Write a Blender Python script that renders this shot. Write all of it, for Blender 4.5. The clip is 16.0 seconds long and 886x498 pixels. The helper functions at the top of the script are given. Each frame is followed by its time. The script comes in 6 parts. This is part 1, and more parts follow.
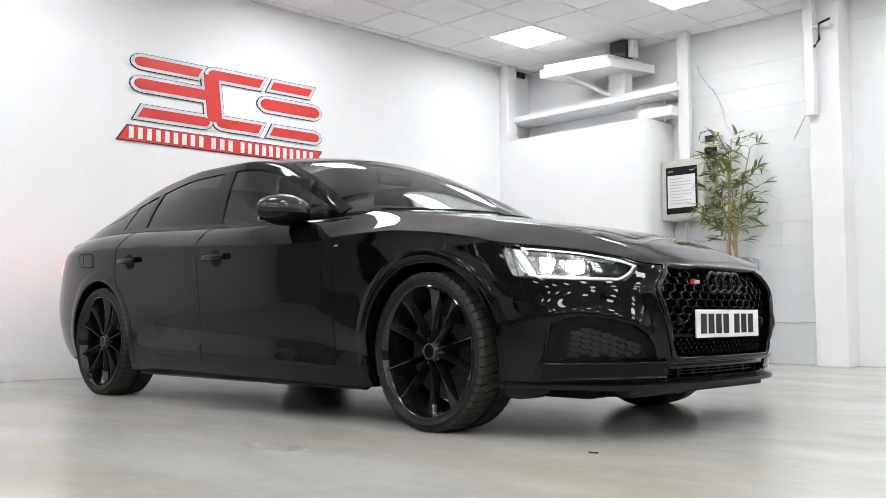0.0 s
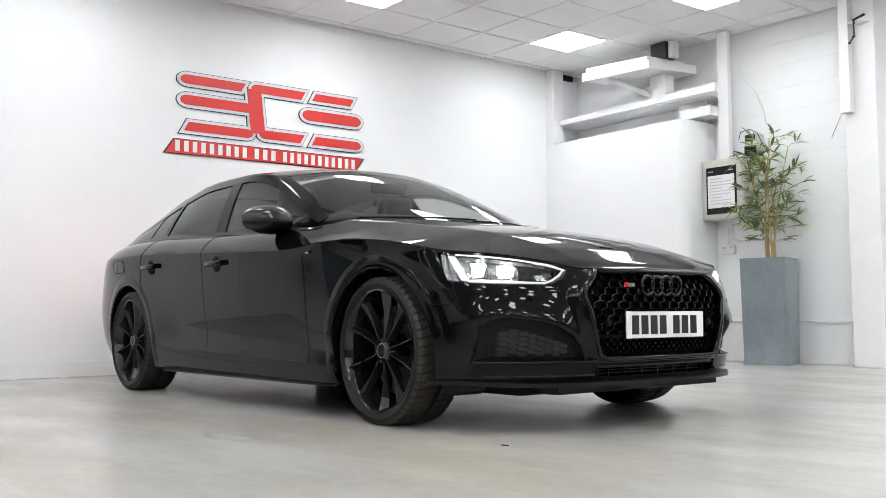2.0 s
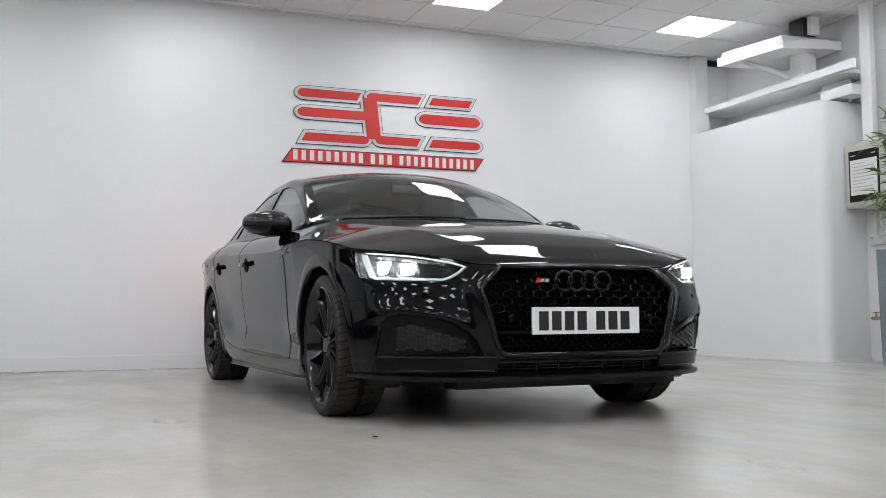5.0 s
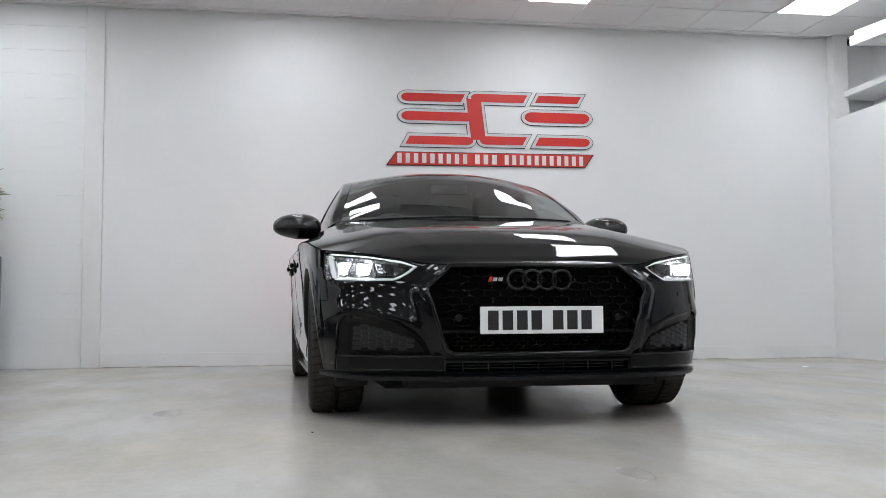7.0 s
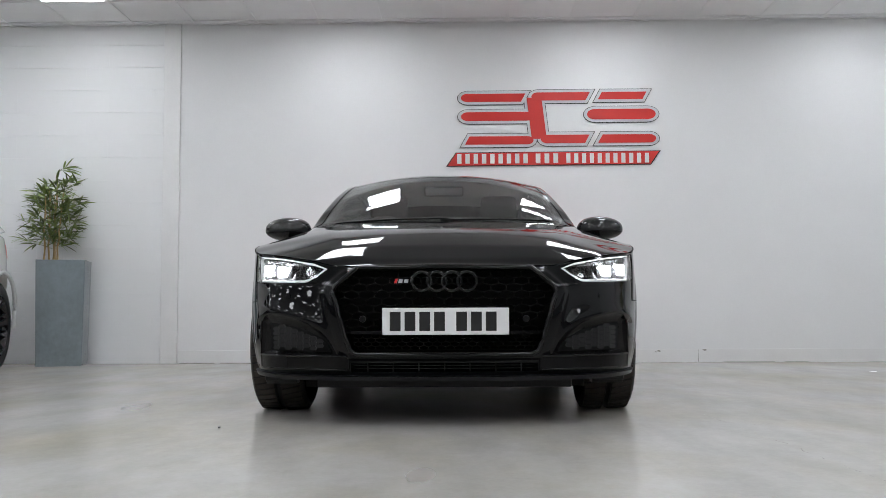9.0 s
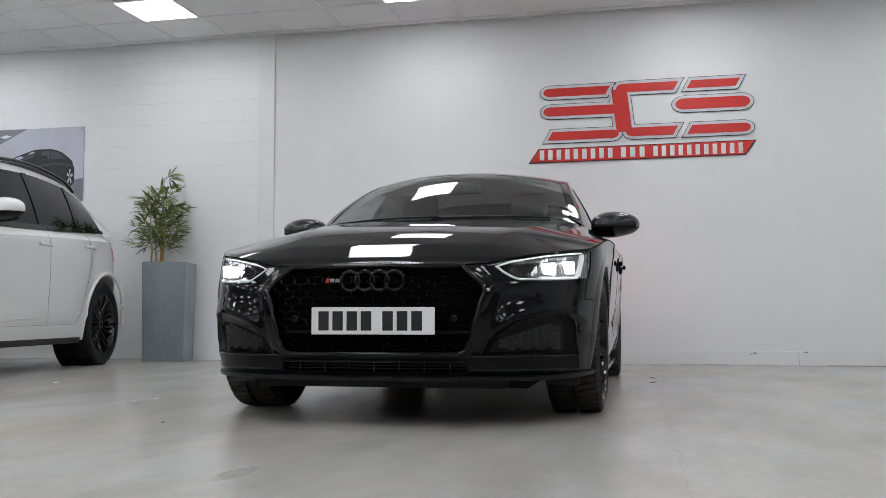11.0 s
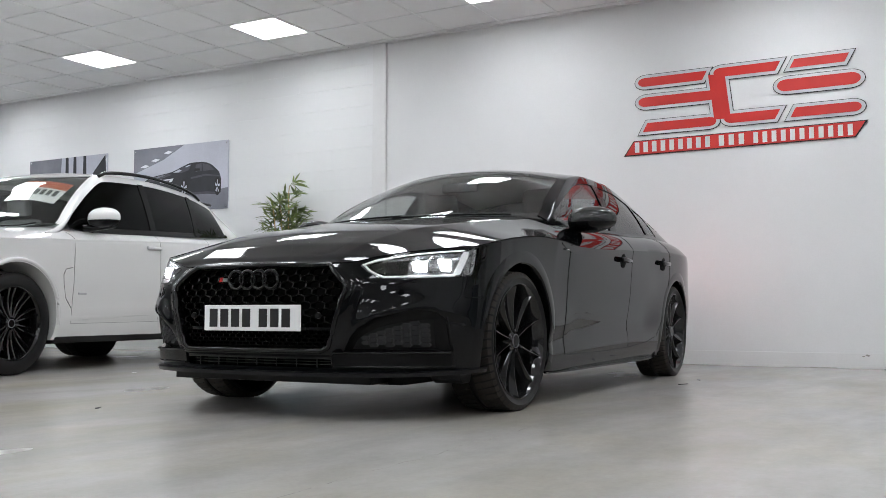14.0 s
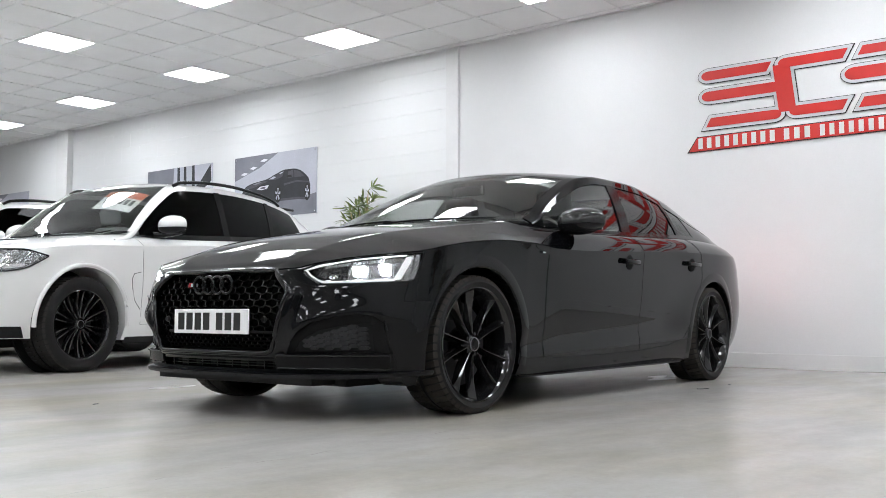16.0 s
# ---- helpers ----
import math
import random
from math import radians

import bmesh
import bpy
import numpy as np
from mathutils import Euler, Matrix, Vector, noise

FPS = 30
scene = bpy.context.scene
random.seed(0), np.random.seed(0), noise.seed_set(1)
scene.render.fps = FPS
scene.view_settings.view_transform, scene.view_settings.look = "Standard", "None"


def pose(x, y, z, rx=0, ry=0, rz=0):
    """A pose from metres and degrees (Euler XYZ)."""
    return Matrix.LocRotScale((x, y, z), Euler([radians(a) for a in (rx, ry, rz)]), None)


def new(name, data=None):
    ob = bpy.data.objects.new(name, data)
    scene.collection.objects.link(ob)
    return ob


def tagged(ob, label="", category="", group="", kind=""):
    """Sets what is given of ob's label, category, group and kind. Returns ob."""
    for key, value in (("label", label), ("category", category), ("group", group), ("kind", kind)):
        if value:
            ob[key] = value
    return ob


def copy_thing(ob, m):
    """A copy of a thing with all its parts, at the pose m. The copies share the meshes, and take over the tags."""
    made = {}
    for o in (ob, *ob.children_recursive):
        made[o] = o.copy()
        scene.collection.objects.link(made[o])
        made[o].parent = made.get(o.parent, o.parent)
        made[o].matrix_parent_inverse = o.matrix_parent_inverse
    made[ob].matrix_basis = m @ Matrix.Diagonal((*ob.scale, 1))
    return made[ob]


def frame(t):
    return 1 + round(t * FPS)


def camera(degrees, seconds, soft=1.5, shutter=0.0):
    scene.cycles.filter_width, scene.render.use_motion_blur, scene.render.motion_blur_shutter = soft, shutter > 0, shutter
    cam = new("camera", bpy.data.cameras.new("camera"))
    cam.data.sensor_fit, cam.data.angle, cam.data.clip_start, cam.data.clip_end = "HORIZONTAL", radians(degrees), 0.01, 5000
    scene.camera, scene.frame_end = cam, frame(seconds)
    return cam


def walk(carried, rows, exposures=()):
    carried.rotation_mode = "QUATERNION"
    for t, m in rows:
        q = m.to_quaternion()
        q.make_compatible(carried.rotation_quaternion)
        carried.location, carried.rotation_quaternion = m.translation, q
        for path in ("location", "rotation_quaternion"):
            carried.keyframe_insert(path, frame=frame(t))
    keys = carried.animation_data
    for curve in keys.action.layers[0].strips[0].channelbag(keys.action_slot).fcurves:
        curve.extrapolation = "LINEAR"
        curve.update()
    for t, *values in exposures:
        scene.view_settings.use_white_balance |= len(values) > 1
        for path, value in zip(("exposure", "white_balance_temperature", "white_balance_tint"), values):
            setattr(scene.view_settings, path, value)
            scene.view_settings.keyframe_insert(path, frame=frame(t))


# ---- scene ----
cam = camera(49.6, 16.0, soft=0.65)
METRES, EYE, TILT, LEAN, TURN = 8.1, 0.462, 0.575, -0.170, 45.235
ROWS = [
    (0.0, 0.0, 0.0, 0.0, 0.03, 3.42, 0.45),
    (0.5, 0.0145, -0.0117, -0.0003, 1.16, 3.44, 0.49),
    (1.0, 0.0333, -0.0215, -0.0001, 2.99, 3.45, 0.49),
    (1.5, 0.0574, -0.0268, 0.0008, 4.87, 3.43, 0.56),
    (2.0, 0.083, -0.0299, 0.0008, 6.4, 3.45, 0.6),
    (2.5, 0.1105, -0.0318, -0.0002, 8.38, 3.47, 0.62),
    (3.0, 0.1403, -0.0302, -0.001, 11.08, 3.47, 0.63),
    (5.5, 0.2925, 0.0148, -0.0025, 26.24, 3.53, 0.8),
    (6.0, 0.3226, 0.0318, -0.0033, 30.39, 3.57, 0.83),
    (6.5, 0.3515, 0.047, -0.0033, 33.2, 3.58, 0.83),
    (7.0, 0.3808, 0.0623, -0.0038, 35.46, 3.63, 0.85),
    (7.5, 0.41, 0.0802, -0.0043, 37.64, 3.64, 0.82),
    (8.0, 0.4394, 0.0996, -0.0046, 39.98, 3.65, 0.8),
    (8.5, 0.466, 0.1218, -0.0044, 43.03, 3.67, 0.74),
    (9.0, 0.4888, 0.1455, -0.0044, 45.95, 3.7, 0.74),
    (11.5, 0.585, 0.2871, -0.0062, 60.56, 3.78, 0.65),
    (12.0, 0.6028, 0.3191, -0.0055, 63.23, 3.77, 0.66),
    (12.5, 0.6185, 0.3526, -0.0061, 65.67, 3.81, 0.66),
    (13.0, 0.6332, 0.3829, -0.0066, 67.48, 3.82, 0.66),
    (13.5, 0.6467, 0.4105, -0.0076, 70.34, 3.82, 0.61),
    (14.0, 0.6569, 0.4376, -0.0082, 73.78, 3.84, 0.56),
    (14.5, 0.6672, 0.4645, -0.0077, 76.78, 3.88, 0.56),
    (15.0, 0.6762, 0.4932, -0.0069, 78.89, 3.88, 0.55),
    (15.5, 0.6839, 0.5226, -0.0068, 81.11, 3.88, 0.57),
    (16.0, 0.6892, 0.5504, -0.0067, 83.53, 3.87, 0.55),
]
EXPOSURES = [(0.0, 0.22, 6500, 10), (2.0, 0.17, 6500, 10), (3.0, 0.0, 6470, 10), (5.5, -0.34, 6420, 10.5), (7.0, -0.42, 6400, 10.5), (9.0, -0.48, 6380, 10.5), (11.5, -0.62, 6400, 10.5), (12.5, -0.57, 6400, 10), (13.0, -0.51, 6400, 10), (14.0, -0.36, 6400, 10), (15.0, -0.14, 6400, 10), (16.0, 0.0, 6400, 10)]
walk(cam, [(t, pose(0, 0, EYE, TILT, LEAN, TURN) @ pose(METRES * x, METRES * y, METRES * z, 90 + pitch, roll, yaw)) for t, x, y, z, yaw, pitch, roll in ROWS], EXPOSURES)

# ---- room's main dimensions ----
WALL_X, WALL_Y, CEIL = -7.24, 8.62, 3.31
EAST_X, SOUTH_Y = 9.5, -14.0
TILE_X, TILE_Y = 0.597, 0.609

# ---- world: the showroom is closed, so only a faint sky outside ----
world = bpy.data.worlds.new("world")
world.use_nodes = True
scene.world = world
world.node_tree.nodes["Background"].inputs["Color"].default_value = (0.6, 0.7, 0.8, 1)
world.node_tree.nodes["Background"].inputs["Strength"].default_value = 0.05
PANEL_STRENGTH = 20.3
LAMP_STRENGTH = 60.0


# ---- small tools ----
def part(name, bm, material, parent=None, label="", smooth=0.0, kind=""):
    me = bm if isinstance(bm, bpy.types.Mesh) else bpy.data.meshes.new(name)
    if me is not bm:
        bm.to_mesh(me)
        bm.free()
    me.materials.clear()
    me.materials.append(material)
    if smooth:
        me.shade_smooth()
        me.set_sharp_from_angle(angle=radians(smooth))
    ob = new(name, me)
    ob.parent = parent
    return tagged(ob, label=label, kind=kind)


def thing(name, m, label, category, group="", kind=""):
    ob = new(name)
    ob.empty_display_size = 0.1
    ob.matrix_world = m
    return tagged(ob, label, category, group, kind)


def again(ob, m, parent=None):
    """Another object on the same mesh, placed at m in its parent's space."""
    o = new(ob.name.split(".")[0], ob.data)
    o.parent = parent
    o.matrix_basis = m
    return o


def box(bm, x0, x1, y0, y1, z0, z1, bevel=0.0, m=None, seg=2):
    g = bmesh.ops.create_cube(bm, size=1)["verts"]
    bmesh.ops.scale(bm, verts=g, vec=(x1 - x0, y1 - y0, z1 - z0))
    bmesh.ops.translate(bm, verts=g, vec=((x0 + x1) / 2, (y0 + y1) / 2, (z0 + z1) / 2))
    if bevel:
        es = list({e for v in g for e in v.link_edges})
        r = bmesh.ops.bevel(bm, geom=es, offset=bevel, segments=seg, affect="EDGES", profile=0.5)
        g = list({v for f in r["faces"] for v in f.verts} | {v for v in g if v.is_valid})
    if m is not None:
        bmesh.ops.transform(bm, matrix=m, verts=g)
    return bm


def boxes(*args, bevel=0.0):
    bm = bmesh.new()
    for a in args:
        box(bm, *a, bevel=bevel)
    return bm


def lathe(profile, n=48, closed=False, bm=None):
    """Profile of (radius, along y) turned round the y axis."""
    bm = bm or bmesh.new()
    rings = []
    for k in range(n):
        a = 2 * math.pi * k / n
        rings.append([bm.verts.new((r * math.cos(a), h, r * math.sin(a))) for r, h in profile])
    count = len(profile)
    for k in range(n):
        p, q = rings[k], rings[(k + 1) % n]
        for j in range(count if closed else count - 1):
            jj = (j + 1) % count
            bm.faces.new((p[j], p[jj], q[jj], q[j]))
    bmesh.ops.remove_doubles(bm, verts=bm.verts, dist=1e-5)
    bmesh.ops.recalc_face_normals(bm, faces=bm.faces)
    return bm


def prism(points, lo, hi, axis="x", bm=None, bevel=0.0):
    """A polygon extruded along an axis; its points lie in the plane across that axis."""
    bm = bm or bmesh.new()
    def at(p, h):
        return {"x": (h, p[0], p[1]), "y": (p[0], h, p[1]), "z": (p[0], p[1], h)}[axis]
    a = [bm.verts.new(at(p, lo)) for p in points]
    b = [bm.verts.new(at(p, hi)) for p in points]
    fs = [bm.faces.new(a), bm.faces.new(b)]
    n = len(points)
    for i in range(n):
        fs.append(bm.faces.new((a[i], a[(i + 1) % n], b[(i + 1) % n], b[i])))
    bmesh.ops.recalc_face_normals(bm, faces=fs)
    if bevel:
        es = [e for f in fs[:2] for e in f.edges]
        bmesh.ops.bevel(bm, geom=es, offset=bevel, segments=2, affect="EDGES", profile=0.5)
    return bm


def tube(points, radius, sides=8, bm=None, closed=False):
    """A round bar along points; radius may be a function of the share of the way."""
    bm = bm or bmesh.new()
    pts = [Vector(p) for p in points]
    rings, n = [], len(pts)
    up = Vector((0, 0, 1))
    for i, p in enumerate(pts):
        d = (pts[(i + 1) % n] - pts[i - 1]) if closed else (pts[min(i + 1, n - 1)] - pts[max(i - 1, 0)])
        d.normalize()
        s = d.cross(up if abs(d.z) < 0.95 else Vector((1, 0, 0))).normalized()
        u = s.cross(d)
        r = radius(i / (n - 1)) if callable(radius) else radius
        rings.append([bm.verts.new(p + (s * math.cos(2 * math.pi * k / sides) + u * math.sin(2 * math.pi * k / sides)) * r) for k in range(sides)])
    for i in range(n if closed else n - 1):
        a, b = rings[i], rings[(i + 1) % n]
        for k in range(sides):
            bm.faces.new((a[k], a[(k + 1) % sides], b[(k + 1) % sides], b[k]))
    if not closed:
        bm.faces.new(rings[0][::-1])
        bm.faces.new(rings[-1])
    return bm


def grid(fn, nu, nv, bm=None, thick=0.0, heart=(-1.4, 0.0, 0.6)):
    """A surface fn(u, v), u and v from 0 to 1; thick: thickness towards heart."""
    bm = bm or bmesh.new()
    vs = [[bm.verts.new(fn(i / nu, j / nv)) for j in range(nv + 1)] for i in range(nu + 1)]
    fs = []
    for i in range(nu):
        for j in range(nv):
            fs.append(bm.faces.new((vs[i][j], vs[i + 1][j], vs[i + 1][j + 1], vs[i][j + 1])))
    if thick:
        mid = fs[len(fs) // 2]
        bm.normal_update()
        away = mid.normal.dot(mid.calc_center_median() - Vector(heart)) > 0
        bmesh.ops.solidify(bm, geom=fs, thickness=thick if away else -thick)
        bmesh.ops.recalc_face_normals(bm, faces=bm.faces)
    return bm


def mirror_y(bm):
    c = bm.copy()
    bmesh.ops.scale(c, verts=c.verts, vec=(1, -1, 1))
    bmesh.ops.reverse_faces(c, faces=c.faces)
    return c


def curve(*points):
    """A smooth curve through (x, value) points, x rising, with no overshoot."""
    xs, ys = [p[0] for p in points], [p[1] for p in points]
    n = len(xs)
    d = [(ys[i + 1] - ys[i]) / (xs[i + 1] - xs[i]) for i in range(n - 1)]
    m = [d[0]] + [0 if d[i - 1] * d[i] <= 0 else 2 * d[i - 1] * d[i] / (d[i - 1] + d[i]) for i in range(1, n - 1)] + [d[-1]]
    def f(x):
        if x <= xs[0]:
            return ys[0]
        if x >= xs[-1]:
            return ys[-1]
        i = max(k for k in range(n - 1) if xs[k] <= x)
        h = xs[i + 1] - xs[i]
        t = (x - xs[i]) / h
        return (ys[i] * (1 + 2 * t) * (1 - t) ** 2 + h * m[i] * t * (1 - t) ** 2 + ys[i + 1] * t * t * (3 - 2 * t) + h * m[i + 1] * t * t * (t - 1))
    return f


def carve(bm, cutters):
    """The solid bm with the solids in cutters taken away, as a mesh."""
    me = bpy.data.meshes.new("solid")
    bm.to_mesh(me)
    bm.free()
    ob = new("solid", me)
    tmp = [ob]
    for c in cutters:
        cm = bpy.data.meshes.new("cutter")
        c.to_mesh(cm)
        c.free()
        co = new("cutter", cm)
        tmp.append(co)
        mod = ob.modifiers.new("cut", "BOOLEAN")
        mod.object, mod.operation, mod.solver = co, "DIFFERENCE", "EXACT"
    bpy.context.view_layer.update()
    out = bpy.data.meshes.new_from_object(ob.evaluated_get(bpy.context.evaluated_depsgraph_get()))
    for o in tmp:
        data = o.data
        bpy.data.objects.remove(o)
        bpy.data.meshes.remove(data)
    return out


# ---- materials ----
def material(name, color, rough=0.5, metal=0.0, vary=0.0, scale=4.0, bump=0.0, bump_scale=60.0, coat=0.0, rough_vary=0.0, spec=0.5, piece=0.0, island=False):
    """Paint, plaster, metal and the like, with stains at a large scale, grain and relief at a fine one."""
    mat = bpy.data.materials.new(name)
    mat.use_nodes = True
    nt = mat.node_tree
    N, L = nt.nodes, nt.links
    b = N["Principled BSDF"]
    b.inputs["Base Color"].default_value = (*color, 1)
    b.inputs["Roughness"].default_value = rough
    b.inputs["Metallic"].default_value = metal
    b.inputs["Specular IOR Level"].default_value = spec
    b.inputs["Coat Weight"].default_value = coat
    b.inputs["Coat Roughness"].default_value = 0.015
    if vary or bump or rough_vary or piece:
        tc = N.new("ShaderNodeTexCoord")
        big = N.new("ShaderNodeTexNoise")
        big.inputs["Scale"].default_value = scale
        big.inputs["Detail"].default_value = 6
        big.inputs["Roughness"].default_value = 0.6
        fine = N.new("ShaderNodeTexNoise")
        fine.inputs["Scale"].default_value = bump_scale
        fine.inputs["Detail"].default_value = 4
        L.new(tc.outputs["Object"], big.inputs["Vector"])
        L.new(tc.outputs["Object"], fine.inputs["Vector"])
        if vary or piece:
            mr = N.new("ShaderNodeMapRange")
            mr.clamp = False
            mr.inputs["From Min"].default_value, mr.inputs["From Max"].default_value = 0.3, 0.7
            mr.inputs["To Min"].default_value, mr.inputs["To Max"].default_value = 1 - vary, 1 + vary
            L.new(big.outputs["Fac"], mr.inputs["Value"])
            fac = mr.outputs["Result"]
            f2 = N.new("ShaderNodeMapRange")
            f2.clamp = False
            f2.inputs["From Min"].default_value, f2.inputs["From Max"].default_value = 0.3, 0.7
            f2.inputs["To Min"].default_value, f2.inputs["To Max"].default_value = 1 - vary * 0.4, 1 + vary * 0.4
            L.new(fine.outputs["Fac"], f2.inputs["Value"])
            mu = N.new("ShaderNodeMath")
            mu.operation = "MULTIPLY"
            L.new(fac, mu.inputs[0])
            L.new(f2.outputs["Result"], mu.inputs[1])
            fac = mu.outputs[0]
            if piece:
                if island:
                    src = N.new("ShaderNodeNewGeometry").outputs["Random Per Island"]
                else:
                    src = N.new("ShaderNodeObjectInfo").outputs["Random"]
                pr = N.new("ShaderNodeMapRange")
                pr.clamp = False
                pr.inputs["To Min"].default_value, pr.inputs["To Max"].default_value = 1 - piece, 1 + piece
                L.new(src, pr.inputs["Value"])
                m2 = N.new("ShaderNodeMath")
                m2.operation = "MULTIPLY"
                L.new(fac, m2.inputs[0])
                L.new(pr.outputs["Result"], m2.inputs[1])
                fac = m2.outputs[0]
            vm = N.new("ShaderNodeVectorMath")
            vm.operation = "SCALE"
            vm.inputs[0].default_value = color
            L.new(fac, vm.inputs["Scale"])
            L.new(vm.outputs["Vector"], b.inputs["Base Color"])
        if rough_vary:
            rr = N.new("ShaderNodeMapRange")
            rr.clamp = False
            rr.inputs["From Min"].default_value, rr.inputs["From Max"].default_value = 0.3, 0.7
            rr.inputs["To Min"].default_value, rr.inputs["To Max"].default_value = max(0.02, rough - rough_vary), rough + rough_vary
            L.new(big.outputs["Fac"], rr.inputs["Value"])
            L.new(rr.outputs["Result"], b.inputs["Roughness"])
        if bump:
            bp = N.new("ShaderNodeBump")
            bp.inputs["Strength"].default_value = bump
            bp.inputs["Distance"].default_value = 0.002
            L.new(fine.outputs["Fac"], bp.inputs["Height"])
            L.new(bp.outputs["Normal"], b.inputs["Normal"])
    return mat


def glowing(name, color, strength):
    mat = bpy.data.materials.new(name)
    mat.use_nodes = True
    b = mat.node_tree.nodes["Principled BSDF"]
    b.inputs["Base Color"].default_value = (0.8, 0.8, 0.8, 1)
    b.inputs["Emission Color"].default_value = (*color, 1)
    b.inputs["Emission Strength"].default_value = strength
    return mat


def glass(name, tint, ior=1.5, rough=0.0):
    """Thin pane: tinted see-through with a mirror-like surface."""
    mat = bpy.data.materials.new(name)
    mat.use_nodes = True
    N, L = mat.node_tree.nodes, mat.node_tree.links
    N.remove(N["Principled BSDF"])
    t = N.new("ShaderNodeBsdfTransparent")
    t.inputs["Color"].default_value = (*tint, 1)
    g = N.new("ShaderNodeBsdfGlossy")
    g.inputs["Roughness"].default_value = rough
    lw = N.new("ShaderNodeLayerWeight")
    lw.inputs["Blend"].default_value = 0.5
    pw = N.new("ShaderNodeMath")
    pw.operation = "POWER"
    pw.inputs[1].default_value = 5.0
    L.new(lw.outputs["Facing"], pw.inputs[0])
    f = N.new("ShaderNodeMath")
    f.operation = "MULTIPLY_ADD"
    base = ((ior - 1) / (ior + 1)) ** 2
    f.inputs[1].default_value, f.inputs[2].default_value = 1 - base, base
    L.new(pw.outputs[0], f.inputs[0])
    mx = N.new("ShaderNodeMixShader")
    L.new(f.outputs[0], mx.inputs["Fac"])
    L.new(t.outputs["BSDF"], mx.inputs[1])
    L.new(g.outputs["BSDF"], mx.inputs[2])
    L.new(mx.outputs["Shader"], N["Material Output"].inputs["Surface"])
    return mat


WALL_PAINT = material("white_wall_paint", (0.80, 0.805, 0.81), 0.55, vary=0.03, scale=0.7, bump=0.12, bump_scale=90)
BLOCK_PAINT = material("white_block_paint", (0.81, 0.815, 0.82), 0.5, vary=0.0, scale=1.5, bump=0.35, bump_scale=70, piece=0.003)
TRIM_PAINT = material("white_gloss_paint", (0.78, 0.78, 0.78), 0.4, vary=0.03, scale=3, bump=0.1)
TILE_MAT = material("ceiling_tile", (0.84, 0.84, 0.84), 0.9, vary=0.03, scale=2, bump=0.4, bump_scale=120, piece=0.025, island=True)
PANEL_GLOW = glowing("light_panel", (0.957, 0.985, 1.018), PANEL_STRENGTH)
DARK_STEEL = material("dark_steel", (0.03, 0.03, 0.032), 0.5, metal=0.6, vary=0.1)
BLACK_PAINT = material("black_car_paint", (0.0028, 0.0030, 0.0036), 0.03, spec=0.25)
GLOSS_BLACK = material("gloss_black_trim", (0.006, 0.006, 0.0062), 0.06, spec=0.28)
SATIN_BLACK = material("satin_black_plastic", (0.008, 0.008, 0.0085), 0.33, vary=0.1, scale=20, bump=0.1, bump_scale=400, spec=0.22)
PILLAR_BLACK = material("black_pillar_trim", (0.006, 0.006, 0.0062), 0.12, spec=0.12)
GRILLE_BLACK = material("black_grille_plastic", (0.007, 0.007, 0.007), 0.22, spec=0.32)
FOG_GREY = material("grey_plastic_mesh", (0.009, 0.009, 0.0095), 0.4, vary=0.1, scale=30, spec=0.35)
MATT_BLACK = material("matt_black", (0.009, 0.009, 0.009), 0.8, vary=0.1, spec=0.15)
RUBBER = material("tyre_rubber", (0.007, 0.007, 0.007), 0.5, vary=0.15, scale=12, bump=0.15, bump_scale=300, spec=0.25)
# dusty brown tread, with warm light off the floor put into its colour
TREAD = material("worn_tyre_tread", (0.038, 0.034, 0.030), 0.75, vary=0.2, scale=14, bump=0.3, bump_scale=200, spec=0.2)
DARK_TREAD = material("dark_tyre_tread", (0.022, 0.021, 0.020), 0.75, vary=0.2, scale=14, bump=0.3, bump_scale=200, spec=0.2)
RIM_BLACK = material("gloss_black_alloy", (0.006, 0.006, 0.0065), 0.06, spec=0.55)
CAP_GREY = material("grey_cap_ring", (0.20, 0.20, 0.21), 0.3, metal=0.6)
CARBON = material("dark_grey_mirror_cap", (0.022, 0.022, 0.023), 0.10, vary=0.1, scale=60, spec=0.4)
CHROME = material("chrome", (0.6, 0.6, 0.61), 0.12, metal=1.0)
LAMP_GREY = material("grey_lamp_housing", (0.30, 0.305, 0.31), 0.25, metal=0.8, vary=0.5, scale=30)
DARK_CHROME = material("darkened_chrome", (0.05, 0.05, 0.055), 0.15, metal=1.0)
SILVER = material("silver_paint", (0.45, 0.46, 0.47), 0.35, metal=0.5, vary=0.05)
RED_PAINT = material("red_sign_paint", (0.62, 0.025, 0.02), 0.4, vary=0.04, scale=3)
RED_BADGE = material("red_badge", (0.6, 0.02, 0.02), 0.3)
WHITE_PLASTIC = material("white_plastic", (0.75, 0.75, 0.74), 0.35, vary=0.02)
PLATE_WHITE = material("reflective_white_plate", (0.82, 0.82, 0.82), 0.3, vary=0.01)
BLACK_INK = material("black_lettering", (0.01, 0.01, 0.01), 0.4)
LAMP_GLOW = glowing("headlamp_light", (0.93, 0.96, 1.0), LAMP_STRENGTH)
STRIP_GLOW = glowing("daytime_strip", (0.95, 0.97, 1.0), 1.2)
GUIDE_GLOW = glowing("light_guide", (0.9, 0.95, 1.0), 0.24)
TAIL_GLOW = glowing("tail_lamp_light", (1.0, 0.06, 0.04), 7.0)
LENS = glass("clear_lamp_lens", (0.97, 0.97, 0.97), 1.4)
SCREEN_GLASS = glass("windscreen_glass", (0.85, 0.87, 0.86), 1.55)
SIDE_GLASS = glass("door_glass", (0.95, 0.965, 0.96), 1.48)
REAR_GLASS = glass("rear_door_glass", (0.42, 0.43, 0.43), 1.40)
